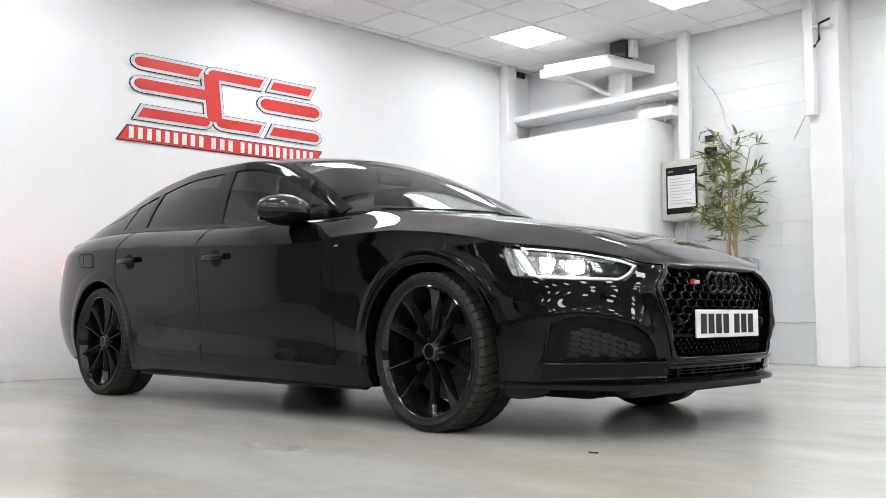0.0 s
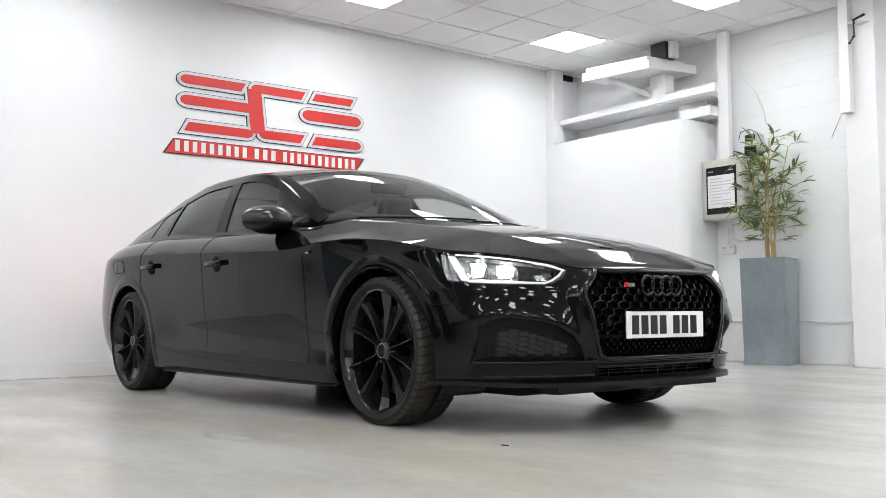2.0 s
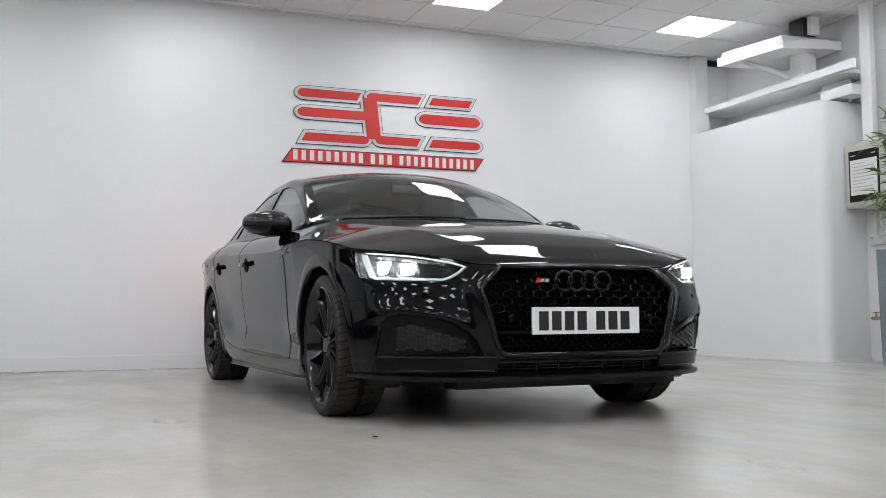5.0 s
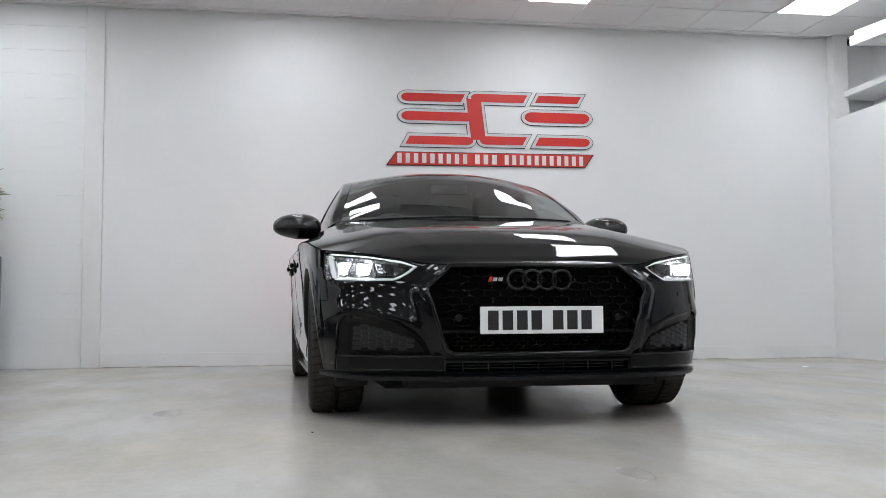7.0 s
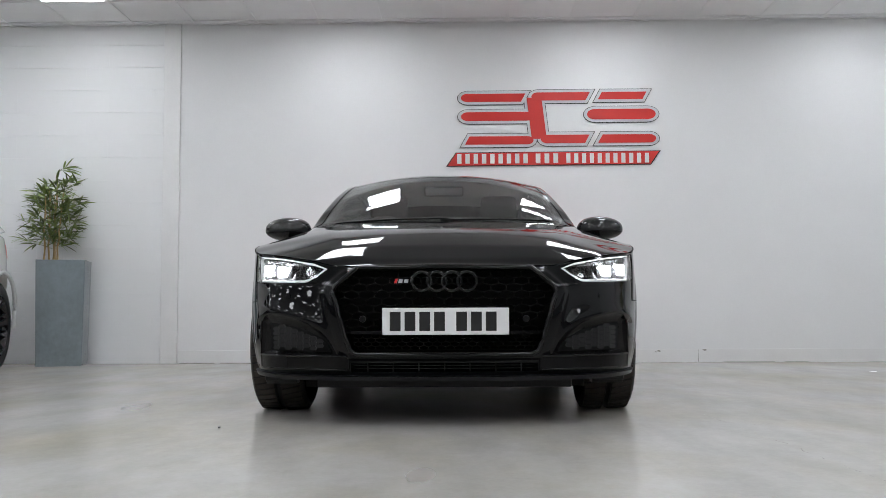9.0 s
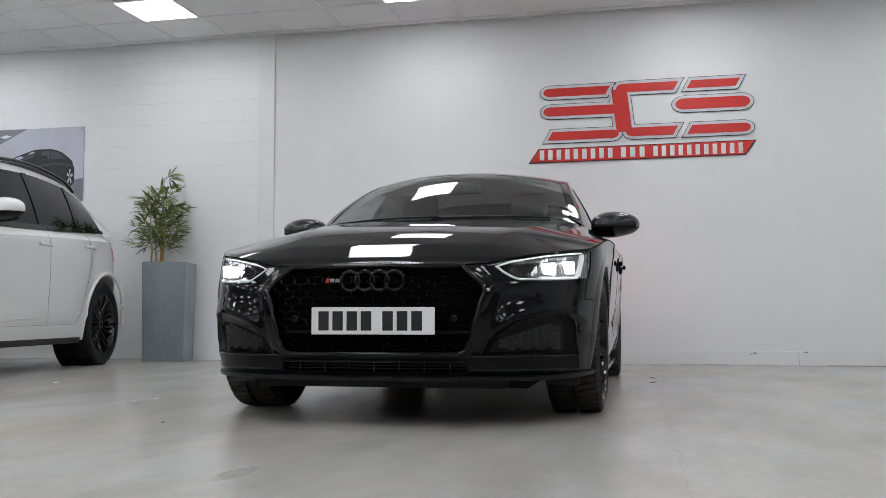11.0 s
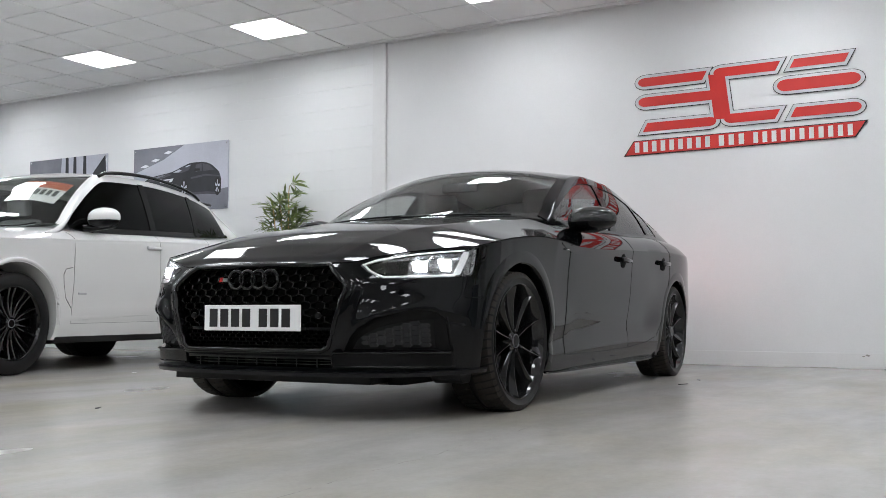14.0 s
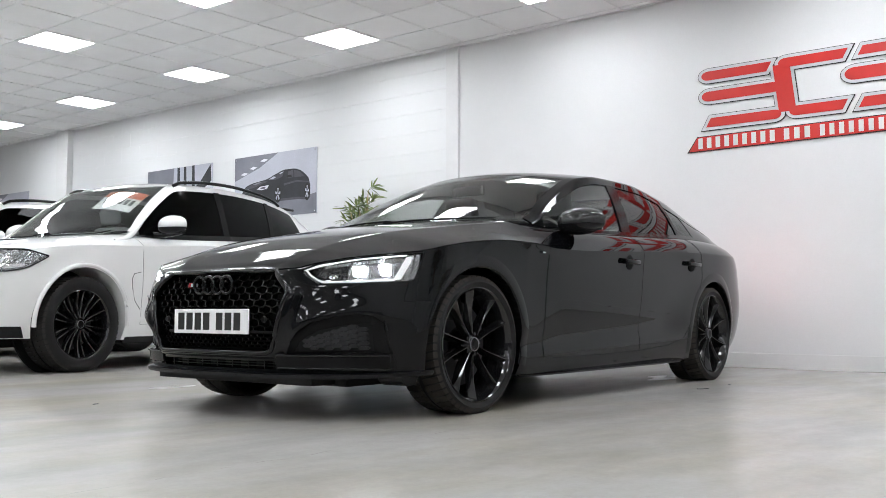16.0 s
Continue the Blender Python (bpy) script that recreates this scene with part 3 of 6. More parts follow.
def wheel_meshes(r, width, rim_r, style):
    h = width / 2
    out = {}
    tyre = lathe([(rim_r - 0.012, h - 0.03), (rim_r + 0.004, h - 0.008), (rim_r + 0.02, h - 0.001), (rim_r + 0.5 * (r - rim_r), h + 0.003), (r - 0.020, h - 0.003), (r - 0.010, h - 0.009), (r - 0.005, h - 0.02),
                  (r, h - 0.06), (r, h - 0.075), (r - 0.007, h - 0.077), (r - 0.007, h - 0.086), (r, h - 0.088), (r, 0.012), (r - 0.007, 0.01), (r - 0.007, -0.01), (r, -0.012),
                  (r, -h + 0.088), (r - 0.007, -h + 0.086), (r - 0.007, -h + 0.077), (r, -h + 0.075), (r, -h + 0.06), (r - 0.005, -h + 0.02), (r - 0.010, -h + 0.009), (r - 0.020, -h + 0.003), (rim_r + 0.5 * (r - rim_r), -h - 0.003), (rim_r - 0.012, -h + 0.03)], 72, True)
    out["tyre"] = tyre
    # tread blocks, slanted to both sides
    bm = bmesh.new()
    n = 54
    for k in range(n):
        for s in (1, -1):
            a0 = 2 * math.pi * k / n
            vs = []
            for up in (-0.004, 0.005):
                for da, yy, drop in ((0.0, 0.016, 0.0), (0.088, 0.016, 0.0), (0.150, h - 0.013, 0.006), (0.062, h - 0.013, 0.006)):
                    rad = r + up - drop
                    a = a0 + da * s
                    vs.append(bm.verts.new((rad * math.cos(a), s * yy, rad * math.sin(a))))
            for a_, b_ in ((3, 2),):
                e0, e1 = vs[4 + a_], vs[4 + b_]
                w0, w1 = [bm.verts.new(Vector((v.co.x, 0, v.co.z)).normalized() * (r - 0.018) + Vector((0, s * (h - 0.002), 0))) for v in (e0, e1)]
                bm.faces.new((e0, e1, w1, w0))
            for q in ((4, 5, 6, 7), (0, 1, 5, 4), (1, 2, 6, 5), (2, 3, 7, 6), (3, 0, 4, 7)):
                bm.faces.new([vs[i] for i in q])
    bmesh.ops.recalc_face_normals(bm, faces=bm.faces)
    out["tread"] = bm
    out["rim"] = lathe([(rim_r, h - 0.012), (rim_r + 0.005, h - 0.004), (rim_r, h - 0.002), (rim_r - 0.005, h - 0.008), (rim_r - 0.014, h - 0.03), (rim_r - 0.035, h - 0.10), (rim_r - 0.03, -h + 0.03), (rim_r, -h + 0.012)], 72, True)
    # one spoke pair or single spoke, along +z
    bm = bmesh.new()
    ro, ri = rim_r - 0.012, 0.046
    yo, yi = h - 0.014, h - 0.034
    lines = ((0.013, 0.071), (-0.013, -0.071)) if style == "pair" else ((0.012, 0.055), (-0.012, -0.055))
    flat, drop = (0.10, 0.026) if style == "pair" else (0.45, 0.008)
    for b0, b1 in lines:
        rows = []
        for i in range(7):
            t = i / 6
            rad = ri + (ro - ri) * t
            c = b0 + (b1 - b0) * (t if style == "pair" else t ** 1.3)
            wd = (0.013 + 0.009 * t + 0.004 * max(0, t - 0.7) / 0.3) if style == "pair" else 0.011
            y = yi + (yo - yi) * t - (0.010 if style == "pair" else 0.018) * math.sin(math.pi * t)
            dep = 0.042 - 0.012 * t
            rows.append([bm.verts.new(p) for p in ((c - wd * 1.1, y - dep, rad), (c - wd, y - drop, rad), (c - wd * flat, y, rad), (c + wd * flat, y, rad), (c + wd, y - drop, rad), (c + wd * 1.1, y - dep, rad))])
        for i in range(6):
            for k in range(6):
                bm.faces.new((rows[i][k], rows[i][(k + 1) % 6], rows[i + 1][(k + 1) % 6], rows[i + 1][k]))
        bm.faces.new(rows[0])
        bm.faces.new(rows[-1])
    bmesh.ops.recalc_face_normals(bm, faces=bm.faces)
    out["spoke"] = bm
    out["hub"] = lathe([(0, h - 0.03), (0.031, h - 0.03), (0.035, h - 0.036), (0.050, h - 0.046), (0.060, h - 0.066), (0.075, h - 0.12), (0, h - 0.12)], 32)
    out["cap"] = lathe([(0, h - 0.024), (0.027, h - 0.025), (0.032, h - 0.031), (0.03, h - 0.04), (0, h - 0.04)], 32)
    out["cap_ring"] = lathe([(0.0295, h - 0.0262), (0.0300, h - 0.0240), (0.0318, h - 0.0245), (0.032, h - 0.030), (0.0295, h - 0.031)], 32, True)
    out["disc"] = lathe([(0.08, -0.005), (rim_r - 0.065, -0.005), (rim_r - 0.065, -0.033), (0.08, -0.033)], 48, True)
    out["caliper"] = box(bmesh.new(), -0.055, 0.055, -0.055, 0.03, rim_r - 0.13, rim_r - 0.045, 0.012)
    out["bolt"] = lathe([(0, h - 0.036), (0.009, h - 0.037), (0.0105, h - 0.042), (0.0105, h - 0.06)], 6)
    return out


def add_wheels(car, places, r, width, rim_r, spokes, style, mats, tread_mat=None, steer=0.0):
    """Four wheels under car; the first is built, the rest share its meshes."""
    ms = wheel_meshes(r, width, rim_r, style)
    first = None
    for x, y in places:
        side = 1 if y > 0 else -1
        tilt = pose(x, y, r, 0, 0, (0 if side > 0 else 180) + (steer if x > -1 else 0)) @ pose(0, 0, 0, 0, 20 * side, 0)
        if first is None:
            first = part("wheel", ms["tyre"], RUBBER, car, "black tyre on a gloss black alloy rim", 40)
            base = first
            kids = [part("tread", ms["tread"], tread_mat or TREAD, base), part("rim", ms["rim"], mats[0], base, smooth=35)]
            sp = part("spoke", ms["spoke"], mats[0], base, smooth=40)
            kids.append(sp)
            for k in range(1, spokes):
                kids.append(again(sp, pose(0, 0, 0, 0, 360 * k / spokes, 0), base))
            kids.append(part("hub", ms["hub"], mats[0], base, smooth=35))
            kids.append(part("hub_cap", ms["cap"], PILLAR_BLACK, base, smooth=35))
            kids.append(part("cap_ring", ms["cap_ring"], CAP_GREY, base, "grey metal ring", 35))
            kids.append(part("brake_disc", ms["disc"], DARK_STEEL, base, smooth=35))
            kids.append(part("brake_caliper", ms["caliper"], MATT_BLACK, base, smooth=35))
            bo = part("bolt", ms["bolt"], DARK_CHROME, base)
            for k in range(5):
                m = pose(0, 0, 0, 0, 72 * k + 36, 0) @ pose(0.0, 0, 0.049)
                if k == 0:
                    bo.matrix_basis = m
                    kids.append(bo)
                else:
                    kids.append(again(bo, m, base))
            base.matrix_basis = tilt
        else:
            b = again(first, tilt, car)
            tagged(b, "black tyre on a gloss black alloy rim")
            for c in kids:
                o = again(c, c.matrix_basis.copy(), b)
                if "label" in c:
                    o["label"] = c["label"]
    return first


def strip_part(name, car, mat, fn, nu, nv, thick, both=True, smooth=50, label=""):
    """A thin panel fn(u, v) on the car's left, and its mirror image on the right."""
    bm = grid(fn, nu, nv, thick=thick)
    bmesh.ops.recalc_face_normals(bm, faces=bm.faces)
    if both:
        c = mirror_y(bm)
        part(name, c, mat, car, label, smooth)
    return part(name, bm, mat, car, label, smooth)


def hexes(car, parent, y0, y1, z0, z1, inside, at, a, bar, depth, mat, name="mesh"):
    """A honeycomb of bars; cells a wide, kept where inside(y, z) holds; at(y, z) gives x."""
    bm = bmesh.new()
    hz = a * 0.30
    row, z = 0, z0
    while z <= z1:
        y = y0 + (a / 2 if row % 2 else 0)
        while y <= y1:
            if inside(y, z):
                pts = [(y - a / 2, z - hz * 0.5), (y, z - hz), (y + a / 2, z - hz * 0.5), (y + a / 2, z + hz * 0.5), (y, z + hz), (y - a / 2, z + hz * 0.5)]
                k = 1 - bar / a
                ring_o = [bm.verts.new((at(p, q), p, q)) for p, q in pts]
                ring_i = [bm.verts.new((at(p, q) - 0.004, y + (p - y) * k, z + (q - z) * (1 - bar / (2 * hz)))) for p, q in pts]
                ring_b = [bm.verts.new((v.co.x - depth, v.co.y, v.co.z)) for v in ring_i]
                for i in range(6):
                    j = (i + 1) % 6
                    bm.faces.new((ring_o[i], ring_o[j], ring_i[j], ring_i[i]))
                    bm.faces.new((ring_i[i], ring_i[j], ring_b[j], ring_b[i]))
            y += a
        z += hz * 1.5
        row += 1
    bmesh.ops.recalc_face_normals(bm, faces=bm.faces)
    return part(name, bm, mat, parent)


def cabin(car, s, screen_base, screen_bow, head_x, head_bow, rear_head, rear_end, panes, glass_front, glass_rear, paint, rail_paint):
    """Glass, roof, pillars and the seats that show through the glass."""
    def screen(u, v, out=0.0):
        c = 2 * v - 1
        xb, xh = screen_base - screen_bow * c * c, head_x - head_bow * c * c
        x = xb + (xh - xb) * u
        y = c * (s.base_w + (s.head_w - s.base_w) * u)
        return s.roof(x, min(max(y, -s.yr(x) * 0.985), s.yr(x) * 0.985), out)
    bm = grid(screen, 24, 24, thick=0.004)
    bmesh.ops.recalc_face_normals(bm, faces=bm.faces)
    g = part("windscreen", bm, SCREEN_GLASS, car, "tinted windscreen reflecting the ceiling lights", 50)
    g.visible_shadow = False
    # dark band round the glass, just inside
    bm = grid(lambda u, v: screen(0.955 + 0.06 * u, v, -0.006), 2, 24, thick=0.003)
    grid(lambda u, v: screen(-0.01 + 0.05 * u, v, -0.006), 2, 24, bm)
    part("screen_band", bm, MATT_BLACK, car)
    def roof(u, v):
        c = 2 * v - 1
        x = (head_x - head_bow * c * c) + ((rear_head + 0.12 * c * c) - (head_x - head_bow * c * c)) * u
        return s.roof(x, c * s.yr(x) * 0.97, 0.001)
    for y0, y1 in ((-s.base_w * 0.82, 0.02), (-0.02, s.base_w * 0.80)):
        def blade(t, y0=y0, y1=y1):
            y = y0 + (y1 - y0) * t
            x = screen_base - screen_bow * (y / s.base_w) ** 2 - 0.012 - 0.02 * t
            return s.roof(x, min(max(y, -s.yr(x) * 0.95), s.yr(x) * 0.95), 0.006)
        part("wiper", tube([blade(i / 12) for i in range(13)], 0.005, 6), MATT_BLACK, car, smooth=60)
    part("roof", grid(roof, 24, 20, thick=0.02), paint, car, smooth=50)
    def back(u, v):
        c = 2 * v - 1
        x0, x1 = rear_head + 0.12 * c * c, rear_end + 0.05 * c * c
        x = x0 + (x1 - x0) * u
        return s.roof(x, c * s.yr(x) * 0.93)
    part("rear_window", grid(back, 16, 16, thick=0.004), DARK_GLASS, car, smooth=50)
    xa, xe = s.pillar, rear_end - 0.1
    def rail(u, v):
        x = xa + (xe - xa) * u
        if v <= 0.5:
            y = s.yr(x) * (s.rail_in + (1 - s.rail_in) * (v / 0.5))
            return s.roof(x, y, 0.003)
        p = s.side_glass(x, 1 - (v - 0.5) / 0.5 * s.rail_w(x), 0.002)
        return p
    strip_part("roof_rail", car, rail_paint, rail, 60, 8, 0.012)
    def c_pillar(u, v):
        x = panes[-1][1] + (xe - panes[-1][1]) * u
        return s.side_glass(x, -0.16 + 1.15 * v, 0.0)
    strip_part("rear_pillar", car, rail_paint, c_pillar, 10, 8, 0.012)
    for i, (x0, x1, lean0, lean1) in enumerate(panes):
        def pane(u, v, x0=x0, x1=x1, lean0=lean0, lean1=lean1):
            wv = 0.02 + v * (0.985 - 0.02)
            a, b = x0 + lean0 * v, x1 + lean1 * v
            x = a + (b - a) * u
            x = max(min(x, s.pillar), xe)
            wmax = 1 - s.rail_w(x)
            return s.side_glass(x, 0.01 + v * (wmax + 0.02), -0.004)
        strip_part("side_window", car, glass_front if i == 0 else glass_rear, pane, 20, 10, 0.004, smooth=60)
        if i < len(panes) - 1:
            nx = panes[i + 1]
            def post(u, v, x1=x1, nx0=nx[0], lean=lean1):
                x = x1 + 0.01 + (nx0 - x1 - 0.02) * u + lean * v
                return s.side_glass(x, 0.0 + v * (1 - s.rail_w(x) * 0.9), 0.003)
            strip_part("pillar_trim", car, PILLAR_BLACK, post, 2, 8, 0.01)
    def sill(u, v):
        x = s.pillar - 0.02 + (panes[-1][1] - s.pillar) * u
        return s.side_glass(x, -0.05 + 0.09 * v, 0.006)
    strip_part("window_trim", car, GLOSS_BLACK, sill, 40, 2, 0.012)


def seats(car, s, xs, ys, z, mat):
    """Front seat backs with head restraints, a dashboard, a wheel, the inside mirror."""
    for x in xs:
        for y in ys:
            st = part("seat", box(bmesh.new(), -0.07, 0.07, -0.22, 0.22, -0.35, 0.12, 0.06, pose(x, y, z, 0, 14, 0), 3), mat, car, "dark leather seat back", 50)
            part("head_restraint", box(bmesh.new(), -0.045, 0.045, -0.12, 0.12, 0.15, 0.31, 0.04, pose(x, y, z, 0, 10, 0), 3), mat, st, smooth=50)


def seams(car, s, lines, wide=0.0011, mat=None):
    """Dark gaps between panels: thin lines on the flanks, each a list of (x, w) on the skin."""
    for ln in lines:
        for k in (1, -1):
            pts = []
            for (x0, w0), (x1, w1) in zip(ln, ln[1:]):
                for i in range(14):
                    p = s.skin(x0 + (x1 - x0) * i / 14, w0 + (w1 - w0) * i / 14, 0.0018)
                    pts.append((p.x, k * p.y, p.z))
            p = s.skin(*ln[-1], 0.0018)
            pts.append((p.x, k * p.y, p.z))
            part("panel_gap", tube(pts, wide, 5), mat or MATT_BLACK, car)

# ---- the black car ----
CAR_AT = pose(-2.78, 3.55, 0, 0, 0, 1.1)
F_AXLE, R_AXLE = -0.025, -2.812
A = Shape(
    rear=R_AXLE, flare=0.012, x0=0.0, x1=-2.62, p=2.9, q=2.8, q2=3.8,
    F=curve((0.13, 0.745), (0.2, 0.788), (0.26, 0.806), (0.30, 0.812), (0.45, 0.826), (0.56, 0.813), (0.66, 0.767), (0.74, 0.708)),
    B=curve((0.15, -3.68), (0.3, -3.86), (0.55, -3.97), (0.75, -3.90), (0.88, -3.78), (0.97, -3.60)),
    W=curve((0.13, 0.840), (0.20, 0.866), (0.28, 0.884), (0.36, 0.894), (0.45, 0.896), (0.60, 0.894), (0.72, 0.896), (0.82, 0.898), (0.95, 0.87)),
    zb=curve((-3.9, 0.26), (-3.3, 0.20), (-2.5, 0.165), (-0.5, 0.16), (0.3, 0.19), (0.7, 0.19), (0.9, 0.19)),
    zt=curve((-3.9, 0.875), (-3.4, 0.872), (-2.8, 0.864), (-2.5, 0.862), (-1.68, 0.832), (-0.7, 0.797), (-0.47, 0.808), (-0.24, 0.812), (0.0, 0.795), (0.2, 0.767), (0.36, 0.734), (0.5, 0.718), (0.6, 0.702), (0.68, 0.680), (0.735, 0.655), (0.83, 0.650)),
    zc=curve((-3.9, 0.955), (-3.4, 0.985), (-2.7, 0.99), (-1.7, 0.965), (-0.7, 0.955), (-0.35, 0.922), (0.0, 0.864), (0.33, 0.797), (0.55, 0.732), (0.70, 0.684), (0.76, 0.660), (0.83, 0.651)),
    m=curve((-3.9, 5.0), (-3.4, 9.0), (-2.7, 13.0), (-1.7, 11.8), (-0.8, 8.1), (-0.4, 4.0), (-0.1, 2.5), (0.2, 2.2), (0.6, 2.1), (0.9, 2.1)),
    yb=curve((-3.75, 0.62), (-3.5, 0.69), (-3.0, 0.775), (-2.2, 0.80), (-1.2, 0.795), (-0.7, 0.765)),
    belt=curve((-3.75, 0.945), (-3.4, 0.966), (-3.0, 0.982), (-2.7, 0.980), (-1.7, 0.942), (-0.7, 0.913)),
    yr=curve((-3.7, 0.55), (-3.2, 0.585), (-2.6, 0.585), (-2.0, 0.603), (-1.45, 0.617), (-1.15, 0.662), (-0.9, 0.712), (-0.68, 0.752), (-0.6, 0.66), (-0.5, 0.52), (-0.4, 0.32), (-0.34, 0.08)),
    zr=curve((-3.75, 0.955), (-3.35, 1.065), (-3.0, 1.168), (-2.6, 1.258), (-2.1, 1.308), (-1.7, 1.305), (-1.45, 1.275), (-1.2, 1.195), (-0.9, 1.055), (-0.68, 0.94), (-0.34, 0.93)),
    zm=curve((-3.75, 0.965), (-3.25, 1.155), (-2.8, 1.275), (-2.4, 1.34), (-1.9, 1.368), (-1.6, 1.362), (-1.3, 1.335), (-1.1, 1.285), (-0.8, 1.165), (-0.55, 1.045), (-0.34, 0.932)),
    base_w=0.735, head_w=0.60, pillar=-0.70, rail_w=curve((-3.4, 0.60), (-3.0, 0.55), (-2.75, 0.36), (-2.5, 0.22), (-2.2, 0.15), (-1.6, 0.12), (-1.2, 0.16), (-0.9, 0.18), (-0.7, 0.25)),
    hub_z=0.33, lip_r=0.430, lip=0.0, hollow=0.0, hollow_z=0.272,
)
A.crease, A.fall = 0.034, 0.14
A.door = curve((0.13, 0.848), (0.16, 0.860), (0.20, 0.871), (0.24, 0.8795), (0.275, 0.883), (0.295, 0.882), (0.325, 0.877), (0.35, 0.8725), (0.38, 0.8735), (0.42, 0.880), (0.50, 0.8905), (0.60, 0.898), (0.70, 0.899), (0.80, 0.894), (0.92, 0.885))
car = thing("car", CAR_AT, "glossy black coupe saloon car with black wheels and lit headlights", "car")
TYRE_R, TYRE_W, RIM_R = 0.320, 0.238, 0.262
STEER = -1.6

GRILLE = [(0.362, 0.650), (0.450, 0.572), (0.459, 0.545), (0.397, 0.335), (0.384, 0.306), (0.355, 0.292)]
BROW = curve((0.42, 0.270), (0.46, 0.335), (0.50, 0.385), (0.57, 0.428), (0.66, 0.453), (0.745, 0.466), (0.80, 0.452), (0.86, 0.43))


def grille_w(z):
    return float(np.interp(z, [p[1] for p in GRILLE[::-1]], [p[0] for p in GRILLE[::-1]]))


def nose_form(y, z):
    """Relief of the nose: a raised band round the grille and a brow over each corner intake."""
    cheek = 0.015 * (1 - ramp(y - grille_w(z), 0.034, 0.062)) * ramp(z, 0.262, 0.285) * (1 - ramp(z, 0.63, 0.655))
    d = z - BROW(y)
    brow = math.exp(-(d / 0.055) ** 2) if d > 0 else max(0.0, 1 + d / 0.03)
    brow *= 0.020 * ramp(y, 0.43, 0.56) * (1 - ramp(y, 0.79, 0.86))
    return max(cheek, brow)


A.form = nose_form


def octagon(k):
    half = [(y * k, z) for y, z in GRILLE]
    return [(-y, z) for y, z in half] + half[::-1]


LAMP = [(0.484, 0.646), (0.522, 0.618), (0.575, 0.588), (0.70, 0.588), (0.80, 0.595), (0.846, 0.606), (0.853, 0.660), (0.853, 0.726), (0.78, 0.714), (0.68, 0.699), (0.55, 0.672)]
SURROUND = [(0.440, 0.290), (0.470, 0.348), (0.505, 0.386), (0.57, 0.426), (0.66, 0.450), (0.735, 0.461), (0.772, 0.452), (0.792, 0.425), (0.800, 0.290)]
FOG = [(0.475, 0.300), (0.495, 0.338), (0.520, 0.362), (0.57, 0.390), (0.65, 0.410), (0.715, 0.420), (0.744, 0.423), (0.751, 0.418), (0.751, 0.305)]


def wedge(points, back, k=1):
    """A cutter that follows the nose: the polygon in y and z, from back behind the skin to well ahead of it."""
    bm = bmesh.new()
    a = [bm.verts.new((A.front_x(y, z, False) - back, k * y, z)) for y, z in points]
    b = [bm.verts.new((A.front_x(y, z, False) + 0.3, k * (y + 0.02), z)) for y, z in points]
    n = len(points)
    bm.faces.new(a)
    bm.faces.new(b)
    for i in range(n):
        bm.faces.new((a[i], a[(i + 1) % n], b[(i + 1) % n], b[i]))
    bmesh.ops.triangulate(bm, faces=bm.faces)
    bmesh.ops.recalc_face_normals(bm, faces=bm.faces)
    return bm


cutters = []
ARCH_Z = 0.316
for ax in (F_AXLE, R_AXLE):
    for sd in (1, -1):
        c = bmesh.new()
        bmesh.ops.create_cone(c, cap_ends=True, segments=64, radius1=0.372, radius2=0.372, depth=0.6)
        bmesh.ops.transform(c, matrix=pose(ax, sd * 0.89, ARCH_Z, 90), verts=c.verts)
        cutters.append(c)
cutters.append(prism(octagon(1.0), 0.69, 1.2))
cutters.append(prism([(-0.385, 0.222), (-0.385, 0.257), (0.385, 0.257), (0.385, 0.222)], 0.72, 1.2))
for k in (1, -1):
    cutters.append(wedge(SURROUND, 0.036, k))
cutters.append(wedge(LAMP, 0.07, -1))
solid = carve(A.solid(n3=110, levels=72), cutters)
bm = bmesh.new()
bm.from_mesh(solid)
body = part("body", carve(bm, [mirror_y(wedge(LAMP, 0.07, -1))]), BLACK_PAINT, car, smooth=32)


# rolled lips round the wheel openings
def wheel_lip(ax, k):
    rows = [(0.436, -0.004), (0.424, -0.0005), (0.408, 0.0015), (0.394, 0.003), (0.378, 0.0035), (0.366, 0.002), (0.360, -0.004), (0.358, -0.016), (0.358, -0.06)]
    def f(u, v):
        a = radians(-16 + 212 * u)
        r, out = rows[round(v * (len(rows) - 1))]
        x, z = ax + r * math.cos(a), ARCH_Z + r * math.sin(a)
        return Vector((x, k * (A.flank(x, max(0.2, z)) + out), z))
    return grid(f, 64, len(rows) - 1)


for ax in (F_AXLE, R_AXLE):
    for k in (1, -1):
        part("wheel_arch", wheel_lip(ax, k), BLACK_PAINT, car, smooth=35)
        arc = [(ax + 0.366 * math.cos(radians(a)), ARCH_Z + 0.366 * math.sin(radians(a))) for a in range(-16, 197, 6)]
        part("arch_liner", prism(arc, k * 0.60, k * 0.62, "y"), MATT_BLACK, car)

# bonnet, doors and front wings: panels a little proud, with gaps between them
def shoulder(x):
    return A.flank(x, A.zt(x))


def bonnet(u, v):
    c = 2 * v - 1
    u = 1 - (1 - u) ** 1.8
    x = -0.36 + (0.772 + 0.36) * u - 0.30 * c * c * (1 - u) ** 2
    e = max(0.02, shoulder(x))
    y = c * e * 0.996
    c0 = 0.37 + 0.33 * (1 - u)
    d = abs(y) - c0
    ridge = 0.10 * (max(e, c0) - c0 - 0.5 * (d + math.sqrt(d * d + 0.00003))) * min(1, 5 * (1 - u) + 0.15)
    return Vector((x, y, A.top(x, abs(y) / e) + 0.004 + max(0.0, ridge)))


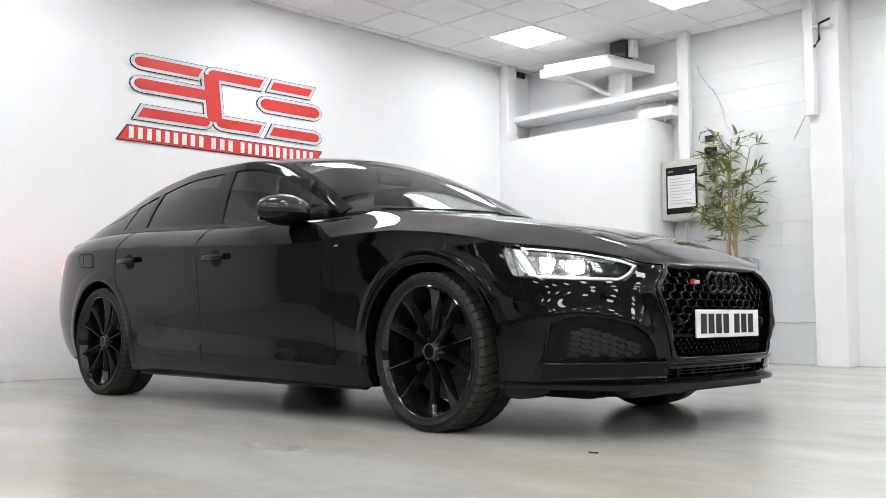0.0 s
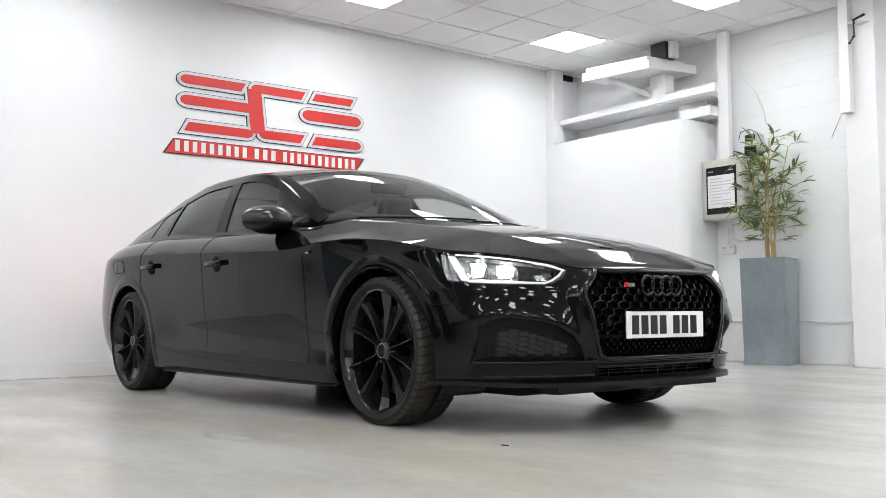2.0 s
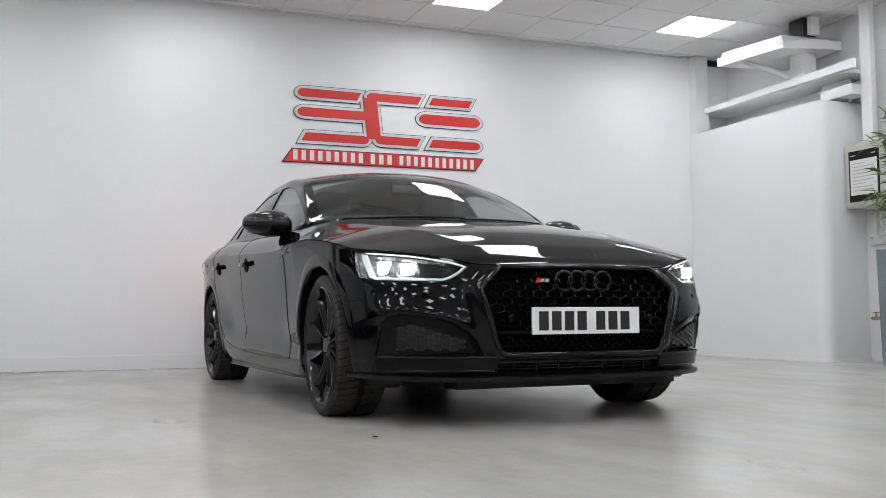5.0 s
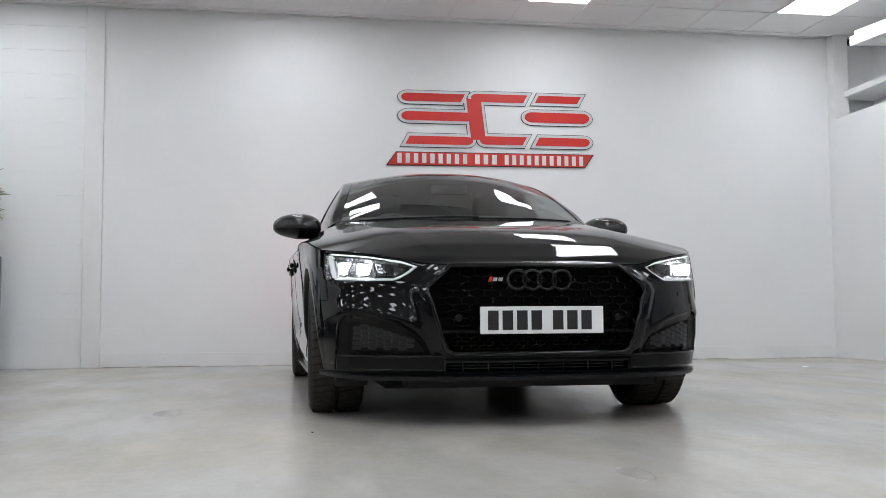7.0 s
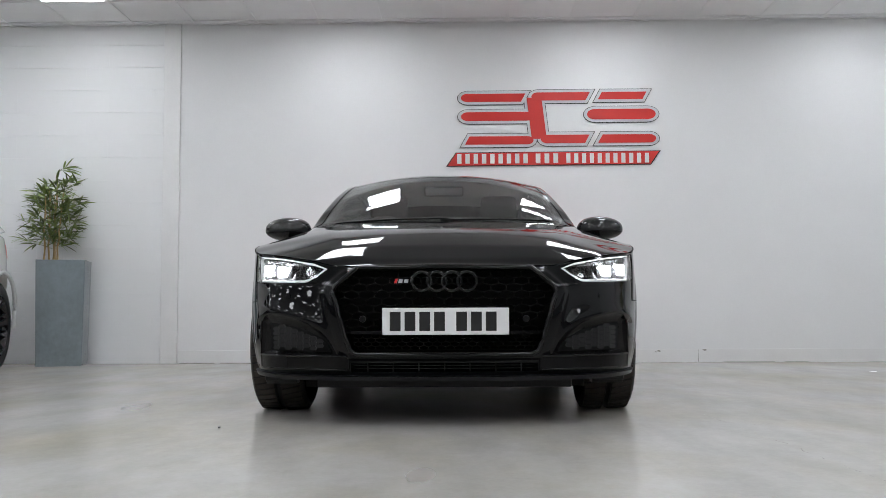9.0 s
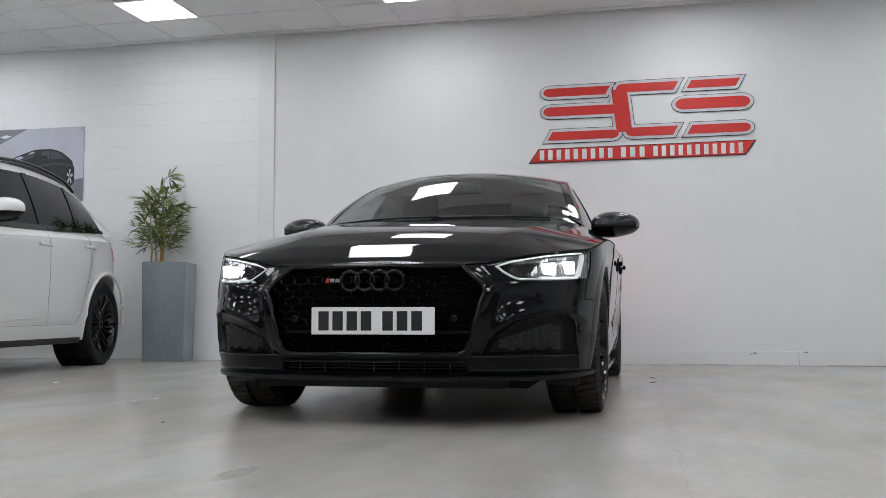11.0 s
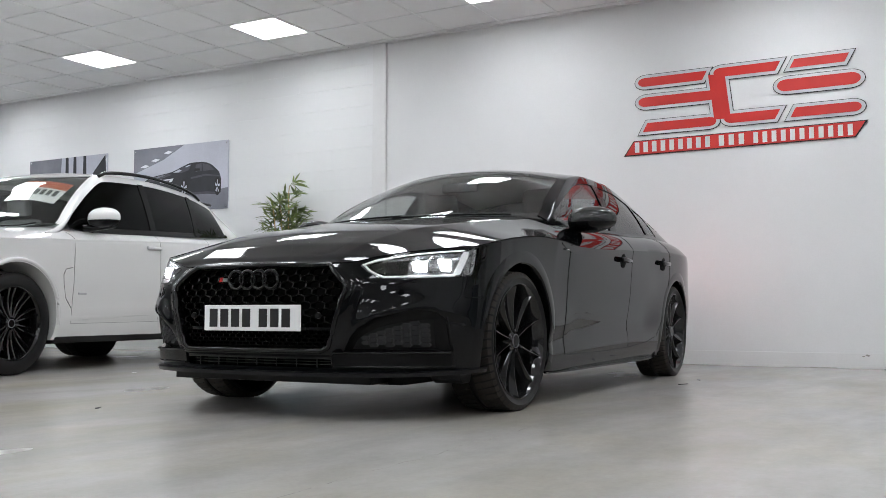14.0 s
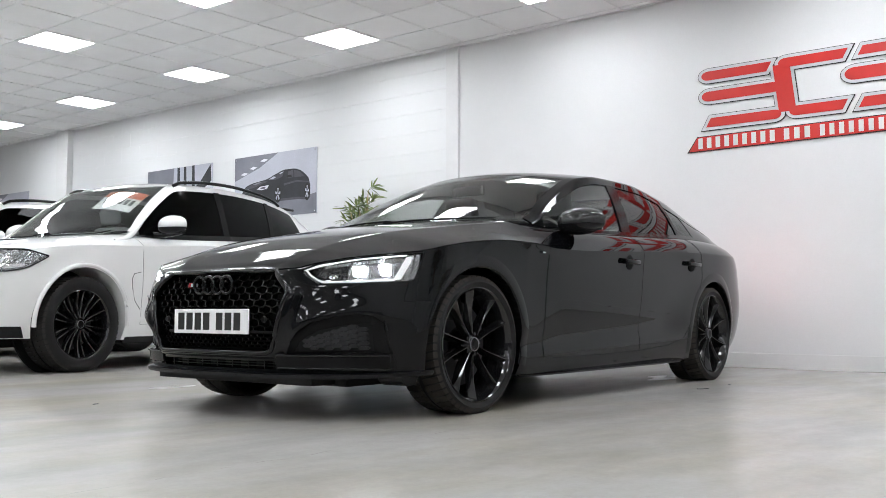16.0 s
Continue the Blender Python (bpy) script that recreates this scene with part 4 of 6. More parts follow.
bm = grid(bonnet, 60, 160, thick=0.006)
bmesh.ops.recalc_face_normals(bm, faces=bm.faces)
part("bonnet", bm, BLACK_PAINT, car, "black bonnet with two raised creases", 50)


def at_z(x, z):
    return x, (z - A.zb(x)) / (A.zt(x) - A.zb(x))


def door(x0, x1, w0, w1):
    """A door's skin; its rows follow the crease above the sill."""
    def f(u, v):
        x = x0 + (x1 - x0) * u
        low = w0 + (w1 - w0) * u
        fold = at_z(x, A.hollow_z - 0.035 * (x + 0.6))[1]
        w = low + (fold - low) * v / 0.25 if v < 0.25 else fold + (1 - fold) * (v - 0.25) / 0.5 if v < 0.75 else 1 + 0.9 * (v - 0.75) / 0.25
        return A.skin(x, w, 0.0015)
    return f


strip_part("front_door", car, BLACK_PAINT, door(-1.684, -0.600, 0.120, 0.120), 40, 48, 0.004, smooth=40)
strip_part("rear_door", car, BLACK_PAINT, door(-2.32, -1.692, 0.19, 0.120), 30, 48, 0.004, smooth=40)


seams(car, A, [
    [at_z(-0.596, 0.236), (-0.596, 1.0), (-0.63, 1.9)],
    [at_z(-1.688, 0.240), (-1.688, 1.0), (-1.66, 1.9)],
    [at_z(-2.32, 0.297), at_z(-2.38, 0.348), at_z(-2.46, 0.478), at_z(-2.545, 0.60), at_z(-2.59, 0.70), at_z(-2.565, 0.80), (-2.535, 1.0), (-2.50, 1.8)],
    [at_z(-0.596, 0.236), at_z(-1.3, 0.234), at_z(-1.70, 0.240), at_z(-2.1, 0.262), at_z(-2.32, 0.297)],
])
# gap between the bonnet and the front wings, and between wings and bumper
for k in (1, -1):
    pts = [-0.58 + 0.95 * i / 40 for i in range(41)]
    part("bonnet_gap", tube([(x, k * (shoulder(x) + 0.0005), A.zt(x) + 0.0015) for x in pts], 0.0022, 6), MATT_BLACK, car)
    pts = [0.385 + 0.07 * i / 8 for i in range(9)]
    part("wing_gap", tube([(x, k * (A.flank(x, 0.725 - 2.8 * (x - 0.385)) + 0.0012), 0.725 - 2.8 * (x - 0.385)) for x in pts] + [(0.455 - 0.13 * i / 8, k * (A.flank(0.455 - 0.13 * i / 8, 0.515) + 0.0012), 0.515) for i in range(9)], 0.0016, 5), MATT_BLACK, car)


# fuel flap on the right rear wing
flap = []
for i in range(40):
    a = 2 * math.pi * i / 40
    x = -2.93 + 0.085 * math.copysign(abs(math.cos(a)) ** 0.45, math.cos(a))
    w = 0.915 + 0.060 * math.copysign(abs(math.sin(a)) ** 0.45, math.sin(a))
    q = A.skin(x, w, 0.0012)
    flap.append((q.x, -q.y, q.z))
part("fuel_flap_gap", tube(flap, 0.0014, 5, closed=True), MATT_BLACK, car)


def skirt(u, v):
    x = -2.42 + (-0.42 + 2.42) * u
    z = 0.146 + 0.012 * v
    return Vector((x, 0.878 - 0.024 * v - 0.03 * abs(2 * u - 1) ** 8, z))


strip_part("side_skirt", car, PILLAR_BLACK, skirt, 24, 4, 0.010)

# door handles, each over a raised matt black disc for the shaded bowl
def handles(car, places, mat):
    for x, w in places:
        p = A.skin(x, w)
        for k in (1, -1):
            h = part("door_handle", box(bmesh.new(), -0.095, 0.095, 0.012, 0.034, -0.015, 0.015, 0.010), mat, car, smooth=50)
            h.matrix_basis = pose(x, k * p.y, p.z, 0, 0, 0 if k > 0 else 180)
            part("handle_recess", lathe([(0, 0.011), (0.030, 0.010), (0.045, 0.004), (0.048, -0.004), (0, -0.004)], 28), MATT_BLACK, h).matrix_basis = pose(0, 0, 0)


handles(car, (at_z(-1.50, 0.764), at_z(-2.40, 0.784)), BLACK_PAINT)

cabin(car, A, -0.37, 0.31, -1.17, 0.16, -2.50, -3.60, [(-0.80, -1.655, -0.02, -0.10), (-1.75, -2.455, -0.08, -0.05), (-2.48, -2.74, -0.05, 0.02)], SIDE_GLASS, REAR_GLASS, BLACK_PAINT, BLACK_PAINT)
PALE_CLOTH = material("pale_headlining_cloth", (0.62, 0.63, 0.62), 0.9, vary=0.05, scale=8, bump=0.2, bump_scale=500)
part("headlining", grid(lambda u, v: A.roof(-1.20 - 1.35 * u, (2 * v - 1) * (A.yr(-1.20 - 1.35 * u) - 0.03), -0.03), 14, 16, thick=0.004), PALE_CLOTH, car, "pale grey cloth headlining", 50)
seats(car, A, (-1.62, ), (0.36, -0.36), 0.93, LEATHER)
part("rear_seat", box(bmesh.new(), -2.55, -2.4, -0.6, 0.6, 0.7, 1.0, 0.05), LEATHER, car, smooth=50)
def dash(u, v):
    c = 2 * v - 1
    return Vector((-0.5 - 0.28 * c * c - 0.36 * u, c * (0.66 + 0.05 * u), 0.955 + 0.05 * math.sin(math.pi * min(1, u * 1.15))))
part("dashboard", grid(dash, 8, 20, thick=0.02), CABIN, car, smooth=50)
ringpts = [(-0.05 * math.sin(a), 0.18 * math.cos(a), 0.18 * math.sin(a)) for a in [2 * math.pi * k / 24 for k in range(24)]]
sw = part("steering_wheel", tube(ringpts, 0.016, 8, closed=True), CABIN, car, smooth=50)
sw.matrix_basis = pose(-1.00, -0.36, 0.86)
part("inside_mirror", box(bmesh.new(), -1.17, -1.14, -0.12, 0.12, 1.185, 1.245, 0.012), CABIN, car, smooth=50)
part("parcel_shelf", boxes((-3.2, -2.56, -0.55, 0.55, 0.98, 1.0)), CABIN, car)

# door mirrors
def mirrors(car, x, y, z, ln, wd, ht, cap, foot):
    """Housings on a curved stalk: round ahead, flat behind, tapering outwards."""
    def bulge(c, e):
        return math.copysign(abs(c) ** e, c)
    for k in (1, -1):
        m = bmesh.new()
        bmesh.ops.create_uvsphere(m, u_segments=40, v_segments=24, radius=1)
        bmesh.ops.rotate(m, verts=m.verts, cent=(0, 0, 0), matrix=Matrix.Rotation(math.pi / 2, 3, "X"))
        for v in m.verts:
            a, b, c = v.co
            b, c = bulge(b, 0.72), bulge(c, 0.80)
            a = bulge(a, 0.9) * (1.0 if a > 0 else 0.30)
            narrow = 1 - 0.22 * max(0, b)
            v.co = (a * ln * (1 - 0.25 * max(0, b)), b * wd, (c * (1.0 if c > 0 else 0.78) * narrow + 0.05 * b) * ht)
        low = m.copy()
        bmesh.ops.bisect_plane(m, geom=m.verts[:] + m.edges[:] + m.faces[:], plane_co=(0, 0, -ht * 0.12), plane_no=(0, 0, 1), clear_inner=True)
        bmesh.ops.bisect_plane(low, geom=low.verts[:] + low.edges[:] + low.faces[:], plane_co=(0, 0, -ht * 0.15), plane_no=(0, 0, 1), clear_outer=True)
        hd = part("door_mirror", m, cap, car, "dark grey gloss mirror housing" if cap == CARBON else "white mirror housing", 70)
        hd.matrix_basis = pose(x, k * y, z, 0, 0, k * -6) @ Matrix.Diagonal((1, k, 1, 1))
        part("mirror_glass", box(bmesh.new(), -0.34 * ln, -0.29 * ln, -wd * 0.78, wd * 0.66, -ht * 0.5, ht * 0.62, 0.004), CHROME, hd)
        st = tube([(0.01, -wd * 0.62, -ht * 0.62), (0.03, -wd * 0.95, -ht * 1.0), (0.05, -wd * 1.25, -ht * 1.35), (0.06, -wd * 1.5, -ht * 1.5)], lambda t: 0.024 + 0.012 * t, 12)
        part("mirror_foot", st, foot, hd, smooth=60)
        part("lower_shell", low, foot, hd, smooth=60)


mirrors(car, -0.955, 0.925, 0.953, 0.135, 0.136, 0.082, CARBON, GLOSS_BLACK)

# ---- front grille ----
gr = part("grille", boxes((0.688, 0.698, -0.47, 0.47, 0.29, 0.65)), MATT_BLACK, car, "gloss black honeycomb grille with a dark frame")


def in_octagon(y, z):
    return 0.306 < z < 0.640 and abs(y) < grille_w(z) - 0.026


def nose(y, z):
    return A.front_x(y, z, False) - 0.022


hexes(car, gr, -0.48, 0.48, 0.392, 0.64, in_octagon, nose, 0.064, 0.0065, 0.03, GRILLE_BLACK, "upper_mesh")
hexes(car, gr, -0.48, 0.48, 0.318, 0.372, in_octagon, nose, 0.036, 0.005, 0.03, GRILLE_BLACK, "lower_mesh")
bm = bmesh.new()
oct_pts = octagon(1.0)
fr = []
for (y0, z0), (y1, z1) in zip(oct_pts, oct_pts[1:] + oct_pts[:1]):
    n = max(2, int(math.hypot(y1 - y0, z1 - z0) / 0.03))
    for t in range(n):
        y, z = y0 + (y1 - y0) * t / n, z0 + (z1 - z0) * t / n
        fr.append((A.front_x(y, z) - 0.001, y, z))
part("grille_frame", tube(fr, 0.011, 10, closed=True), GLOSS_BLACK, gr, smooth=60)
part("grille_bar", grid(lambda u, v: Vector((nose((2 * u - 1) * 0.42, 0.38) + 0.008, (2 * u - 1) * 0.42, 0.376 + 0.012 * v)), 20, 1, thick=0.03), GLOSS_BLACK, gr)
# four plain rings on the grille
for k in range(4):
    yy = (k - 1.5) * 0.062
    pts = [(A.front_x(0.1, 0.6) - 0.008, yy + 0.039 * math.cos(a), 0.590 + 0.039 * math.sin(a)) for a in [2 * math.pi * j / 32 for j in range(32)]]
    part("badge_ring", tube(pts, 0.0075, 8, closed=True), GLOSS_BLACK, gr, "gloss black ring", 60)
bdg = part("badge", prism([(-0.208, 0.584), (-0.197, 0.584), (-0.190, 0.603), (-0.201, 0.603)], nose(-0.2, 0.6), nose(-0.2, 0.6) + 0.012), RED_BADGE, gr, "small red and silver badge")
for j in range(2):
    y = -0.190 + j * 0.023
    part("badge_bar", prism([(y, 0.586), (y + 0.016, 0.586), (y + 0.020, 0.600), (y + 0.004, 0.600)], nose(-0.2, 0.6), nose(-0.2, 0.6) + 0.01), SILVER, bdg)
for k in (1, -1):
    part("parking_sensor", lathe([(0, 0.012), (0.012, 0.012), (0.014, 0.0)], 20), SATIN_BLACK, gr, smooth=40).matrix_basis = pose(nose(0.34, 0.44) + 0.01, k * 0.335, 0.437, 0, 0, -90)

# number plate: white, its characters as plain bars
pl = part("number_plate", box(bmesh.new(), 0, 0.008, -0.258, 0.258, 0.372, 0.482, 0.003), PLATE_WHITE, car, "white number plate with seven plain dark bars")
PLATE_X = 0.817
pl.matrix_basis = pose(PLATE_X, 0.005, 0)
for y in (-0.205, -0.145, -0.085, -0.025, 0.065, 0.125, 0.185):
    part("plate_bar", boxes((0.0082, 0.0095, y - 0.022, y + 0.022, 0.388, 0.466)), BLACK_INK, pl)

# lower intake, splitter, corner intakes
part("lower_intake", boxes((0.722, 0.73, -0.385, 0.385, 0.222, 0.257)), MATT_BLACK, car)
for z in (0.233, 0.245):
    part("intake_slat", grid(lambda u, v: Vector((A.front_x((2 * u - 1) * 0.38, 0.25) - 0.022, (2 * u - 1) * 0.38, z + 0.004 * v)), 16, 1, thick=0.03), GLOSS_BLACK, car)
for k in range(-3, 4):
    part("intake_rib", boxes((0.725, 0.775, k * 0.105 - 0.003, k * 0.105 + 0.003, 0.223, 0.256)), GLOSS_BLACK, car)


def lip(u, v):
    a = (2 * u - 1) * math.pi / 2 * 0.86
    o = 0.040 * v
    x = A.x0 + (A.F(0.2) - A.x0 + o) * math.cos(a) ** (2 / A.p)
    y = (A.W(0.2) + 0.003 + 0.006 * v) * math.copysign(abs(math.sin(a)) ** (2 / A.q), a)
    rise = 0.018 * max(0, abs(2 * u - 1) - 0.55)
    return Vector((x, y, 0.190 - 0.004 * v + rise))


bm = grid(lambda u, v: lip(u, v * 1.6 - 0.6), 60, 4, thick=0.016)
bmesh.ops.recalc_face_normals(bm, faces=bm.faces)
part("front_splitter", bm, SATIN_BLACK, car, "satin black splitter below the bumper", 40)


def blade(u, v):
    y = 0.392 + (0.800 - 0.392) * u
    z = 0.226 + 0.058 * v
    return Vector((A.front_x(y, 0.27, False) + 0.010 - 0.012 * (1 - v), y, z))


strip_part("bumper_blade", car, PILLAR_BLACK, blade, 24, 4, 0.012)


# corner intakes: a sloped surround, a recessed panel and scale-like plates
def fog_top(y):
    return float(np.interp(y, [p[0] for p in FOG[:-1]], [p[1] for p in FOG[:-1]]))


for k in (1, -1):
    def loft(u, v):
        i = round(u * (len(SURROUND) * 6)) % (len(SURROUND) * 6)
        a, t = divmod(i, 6)
        b = (a + 1) % len(SURROUND)
        y0, z0 = [SURROUND[a][j] + (SURROUND[b][j] - SURROUND[a][j]) * t / 6 for j in (0, 1)]
        y1, z1 = [FOG[a][j] + (FOG[b][j] - FOG[a][j]) * t / 6 for j in (0, 1)]
        y, z = y0 + (y1 - y0) * v, z0 + (z1 - z0) * v
        return Vector((A.front_x(y, z, False) - 0.001 - 0.030 * v ** 0.6, k * y, z))
    part("intake_surround", grid(loft, len(SURROUND) * 6, 4), PILLAR_BLACK, car, smooth=40)
    fg = part("corner_intake", grid(lambda u, v: Vector((A.front_x(0.47 + 0.285 * u, 0.30 + 0.11 * v, False) - 0.034, k * (0.47 + 0.285 * u), 0.298 + (fog_top(0.475 + 0.275 * u) - 0.296) * v)), 14, 6, thick=0.002), MATT_BLACK, car, "dark grey corner intake with scale-like plates")
    plates = bmesh.new()
    row, z = 0, 0.3165
    while z < 0.43:
        y = 0.49 + (0.0292 if row % 2 else 0)
        while y < 0.745:
            if z + 0.004 < fog_top(y - 0.008) and y < 0.736:
                pts = [(y - 0.0176, z), (y - 0.0095, z - 0.0086), (y + 0.0095, z - 0.0086), (y + 0.0176, z), (y + 0.0095, z + 0.0086), (y - 0.0095, z + 0.0086)]
                front = [plates.verts.new((A.front_x(p, q, False) - 0.0235 - 0.004 * (q - z + 0.0085) / 0.017, k * p, q)) for p, q in pts]
                rear_ = [plates.verts.new((v.co.x - 0.008, v.co.y, v.co.z)) for v in front]
                plates.faces.new(front)
                for j in range(6):
                    plates.faces.new((front[j], front[(j + 1) % 6], rear_[(j + 1) % 6], rear_[j]))
            y += 0.0584
        z += 0.0100
        row += 1
    bmesh.ops.recalc_face_normals(plates, faces=plates.faces)
    part("mesh", plates, FOG_GREY, fg)
    # seam below the headlight
    seam = [(0.49, 0.600), (0.56, 0.574), (0.70, 0.573), (0.80, 0.580), (0.848, 0.590)]
    part("bumper_gap", tube([(A.front_x(y, z) + 0.0004, k * y, z) for y, z in seam], 0.0016, 5), MATT_BLACK, car)
    for z in (0.229, 0.284):
        part("blade_edge", tube([(A.front_x(0.40 + 0.40 * i / 12, z, False) + 0.011, k * (0.40 + 0.40 * i / 12), z) for i in range(13)], 0.004, 6), GLOSS_BLACK, car, smooth=60)
    part("upright_edge", tube([(A.front_x(y, z, False) + 0.002, k * y, z) for y, z in ((0.806, 0.226), (0.805, 0.29), (0.803, 0.35), (0.800, 0.40), (0.796, 0.43))], 0.005, 6), GLOSS_BLACK, car, smooth=60)
    part("air_deflector", prism([(0.30, 0.205), (0.43, 0.205), (0.42, 0.165), (0.39, 0.148), (0.33, 0.150)], k * 0.66, k * 0.80, "y", bevel=0.004), SATIN_BLACK, car)
    part("washer_cover", lathe([(0, 0.0030), (0.013, 0.0025), (0.0145, 0.0)], 20), BLACK_PAINT, car, smooth=40).matrix_basis = pose(A.front_x(0.66, 0.53) - 0.0005, k * 0.66, 0.53, 0, 0, -90 + k * 38)
part("undertray", boxes((0.20, 0.70, -0.53, 0.53, 0.152, 0.196), bevel=0.004), SATIN_BLACK, car)

# ---- headlights ----
def lamp_span(y):
    lo = np.interp(y, [0.484, 0.522, 0.575, 0.70, 0.80, 0.846], [0.646, 0.618, 0.588, 0.588, 0.595, 0.606])
    hi = np.interp(y, [0.484, 0.55, 0.68, 0.78, 0.853], [0.646, 0.672, 0.699, 0.714, 0.726])
    return float(lo), float(hi)


def lamp_at(y, t, back, k):
    lo, hi = lamp_span(y)
    z = lo + (hi - lo) * t
    return Vector((A.front_x(y, z, False) - back, k * y, z))


for k in (1, -1):
    hl = part("headlight", grid(lambda u, v: lamp_at(0.486 + 0.366 * u, v, -0.001, k), 24, 8, thick=0.002), LENS, car, "lit headlight with a white daytime strip", 50)
    hl.visible_shadow = False
    part("housing", grid(lambda u, v: lamp_at(0.488 + 0.362 * u, v, 0.066, k), 20, 6), GLOSS_BLACK, hl, smooth=50)
    part("reflector", grid(lambda u, v: lamp_at(0.655 + 0.20 * u, 0.05 + 0.9 * v, 0.056 - 0.02 * math.sin(3.1 * v), k), 10, 6), LAMP_GREY, hl, smooth=50)
    # light guides: a hook round the inner point and along the lower edge, a thin one along the top
    guide = [(0.600 - 0.11 * i / 8, 0.93) for i in range(9)] + [(0.500, 0.55), (0.524, 0.16), (0.560, 0.10)] + [(0.585 + 0.22 * i / 12, 0.08) for i in range(13)]
    part("light_guide", tube([lamp_at(y, t, 0.016, k) for y, t in guide], 0.0048, 8), GUIDE_GLOW, hl, smooth=60)
    part("daytime_strip", tube([lamp_at(0.49 + 0.33 * i / 20, 0.94, 0.012, k) for i in range(21)], 0.0030, 6), STRIP_GLOW, hl, smooth=60)
    part("outer_guide", grid(lambda u, v: lamp_at(0.800 + 0.016 * u + 0.018 * v, 0.10 + 0.80 * v, 0.024, k), 4, 6, thick=0.01), GUIDE_GLOW, hl, smooth=40)
    part("outer_bevel", grid(lambda u, v: lamp_at(0.822 + 0.026 * u, 0.06 + 0.88 * v, 0.030 - 0.022 * u, k), 4, 6, thick=0.002), LAMP_GREY, hl, smooth=40)
    part("upper_blade", grid(lambda u, v: lamp_at(0.56 + 0.25 * u, 0.74 + 0.12 * v, 0.034 - 0.012 * v, k), 14, 2, thick=0.004), LAMP_GREY, hl, smooth=50)
    part("inner_module", box(bmesh.new(), -0.03, 0.0, -0.034, 0.034, -0.020, 0.020, 0.005), GLOSS_BLACK, hl, smooth=40).matrix_basis = pose(*lamp_at(0.605, 0.46, 0.030, k), 0, 0, k * 24)
    for j in range(4):
        part("inner_rib", tube([lamp_at(0.545 + 0.010 * j, 0.26, 0.034, k), lamp_at(0.550 + 0.010 * j, 0.58, 0.038, k)], 0.0016, 5), CHROME, hl)
    for y, wd, ht in ((0.768, 0.028, 0.024), (0.695, 0.030, 0.022)):
        p = lamp_at(y, 0.46, 0.032, k)
        part("bezel", box(bmesh.new(), -0.03, -0.006, -wd * 1.3, wd * 1.3, -ht * 1.35, ht * 1.35, 0.006), CHROME, hl, smooth=40).matrix_basis = pose(*p, 0, 0, k * 25)
        part("lamp_lens", box(bmesh.new(), -0.008, 0.006, -wd, wd, -ht, ht, 0.006, seg=3), LAMP_GLOW, hl, smooth=60).matrix_basis = pose(*p, 0, 0, k * 25)
    # rear lamp
    part("tail_lamp", grid(lambda u, v: A.ring(0.15 + 0.38 * u, 0.80 + 0.11 * v) * 1.0 + Vector((-0.004, 0.004, 0)) if k > 0 else Matrix.Diagonal((1, -1, 1)) @ A.ring(0.15 + 0.38 * u, 0.80 + 0.11 * v) + Vector((-0.004, -0.004, 0)), 12, 4, thick=0.003), TAIL_GLOW, car, "red tail lamp, lit")
    # side badge on the front wing
    p = A.skin(-0.53, 0.955, 0.003)
    def trim_at(x, w, out):
        q = A.skin(x, w, out)
        return Vector((q.x, k * q.y, q.z))
    part("wing_trim", grid(lambda u, v: trim_at(-0.70 + 0.24 * u, 0.930 + 0.05 * u * u + (0.055 - 0.045 * u * u) * v, 0.003), 10, 2, thick=0.005), GLOSS_BLACK, car)
    part("wing_badge", box(bmesh.new(), -0.014, 0.014, 0, 0.003, -0.004, 0.004, 0.001), CHROME, car).matrix_basis = pose(-0.53, k * (p.y + 0.005), p.z - 0.006, 0, 0, 0 if k > 0 else 180)

add_wheels(car, [(F_AXLE, 0.772), (F_AXLE, -0.772), (R_AXLE, 0.774), (R_AXLE, -0.774)], TYRE_R, TYRE_W, RIM_R, 5, "pair", (RIM_BLACK,), steer=STEER)
part("underbody", boxes((-3.4, 0.56, -0.60, 0.60, 0.145, 0.18)), MATT_BLACK, car)

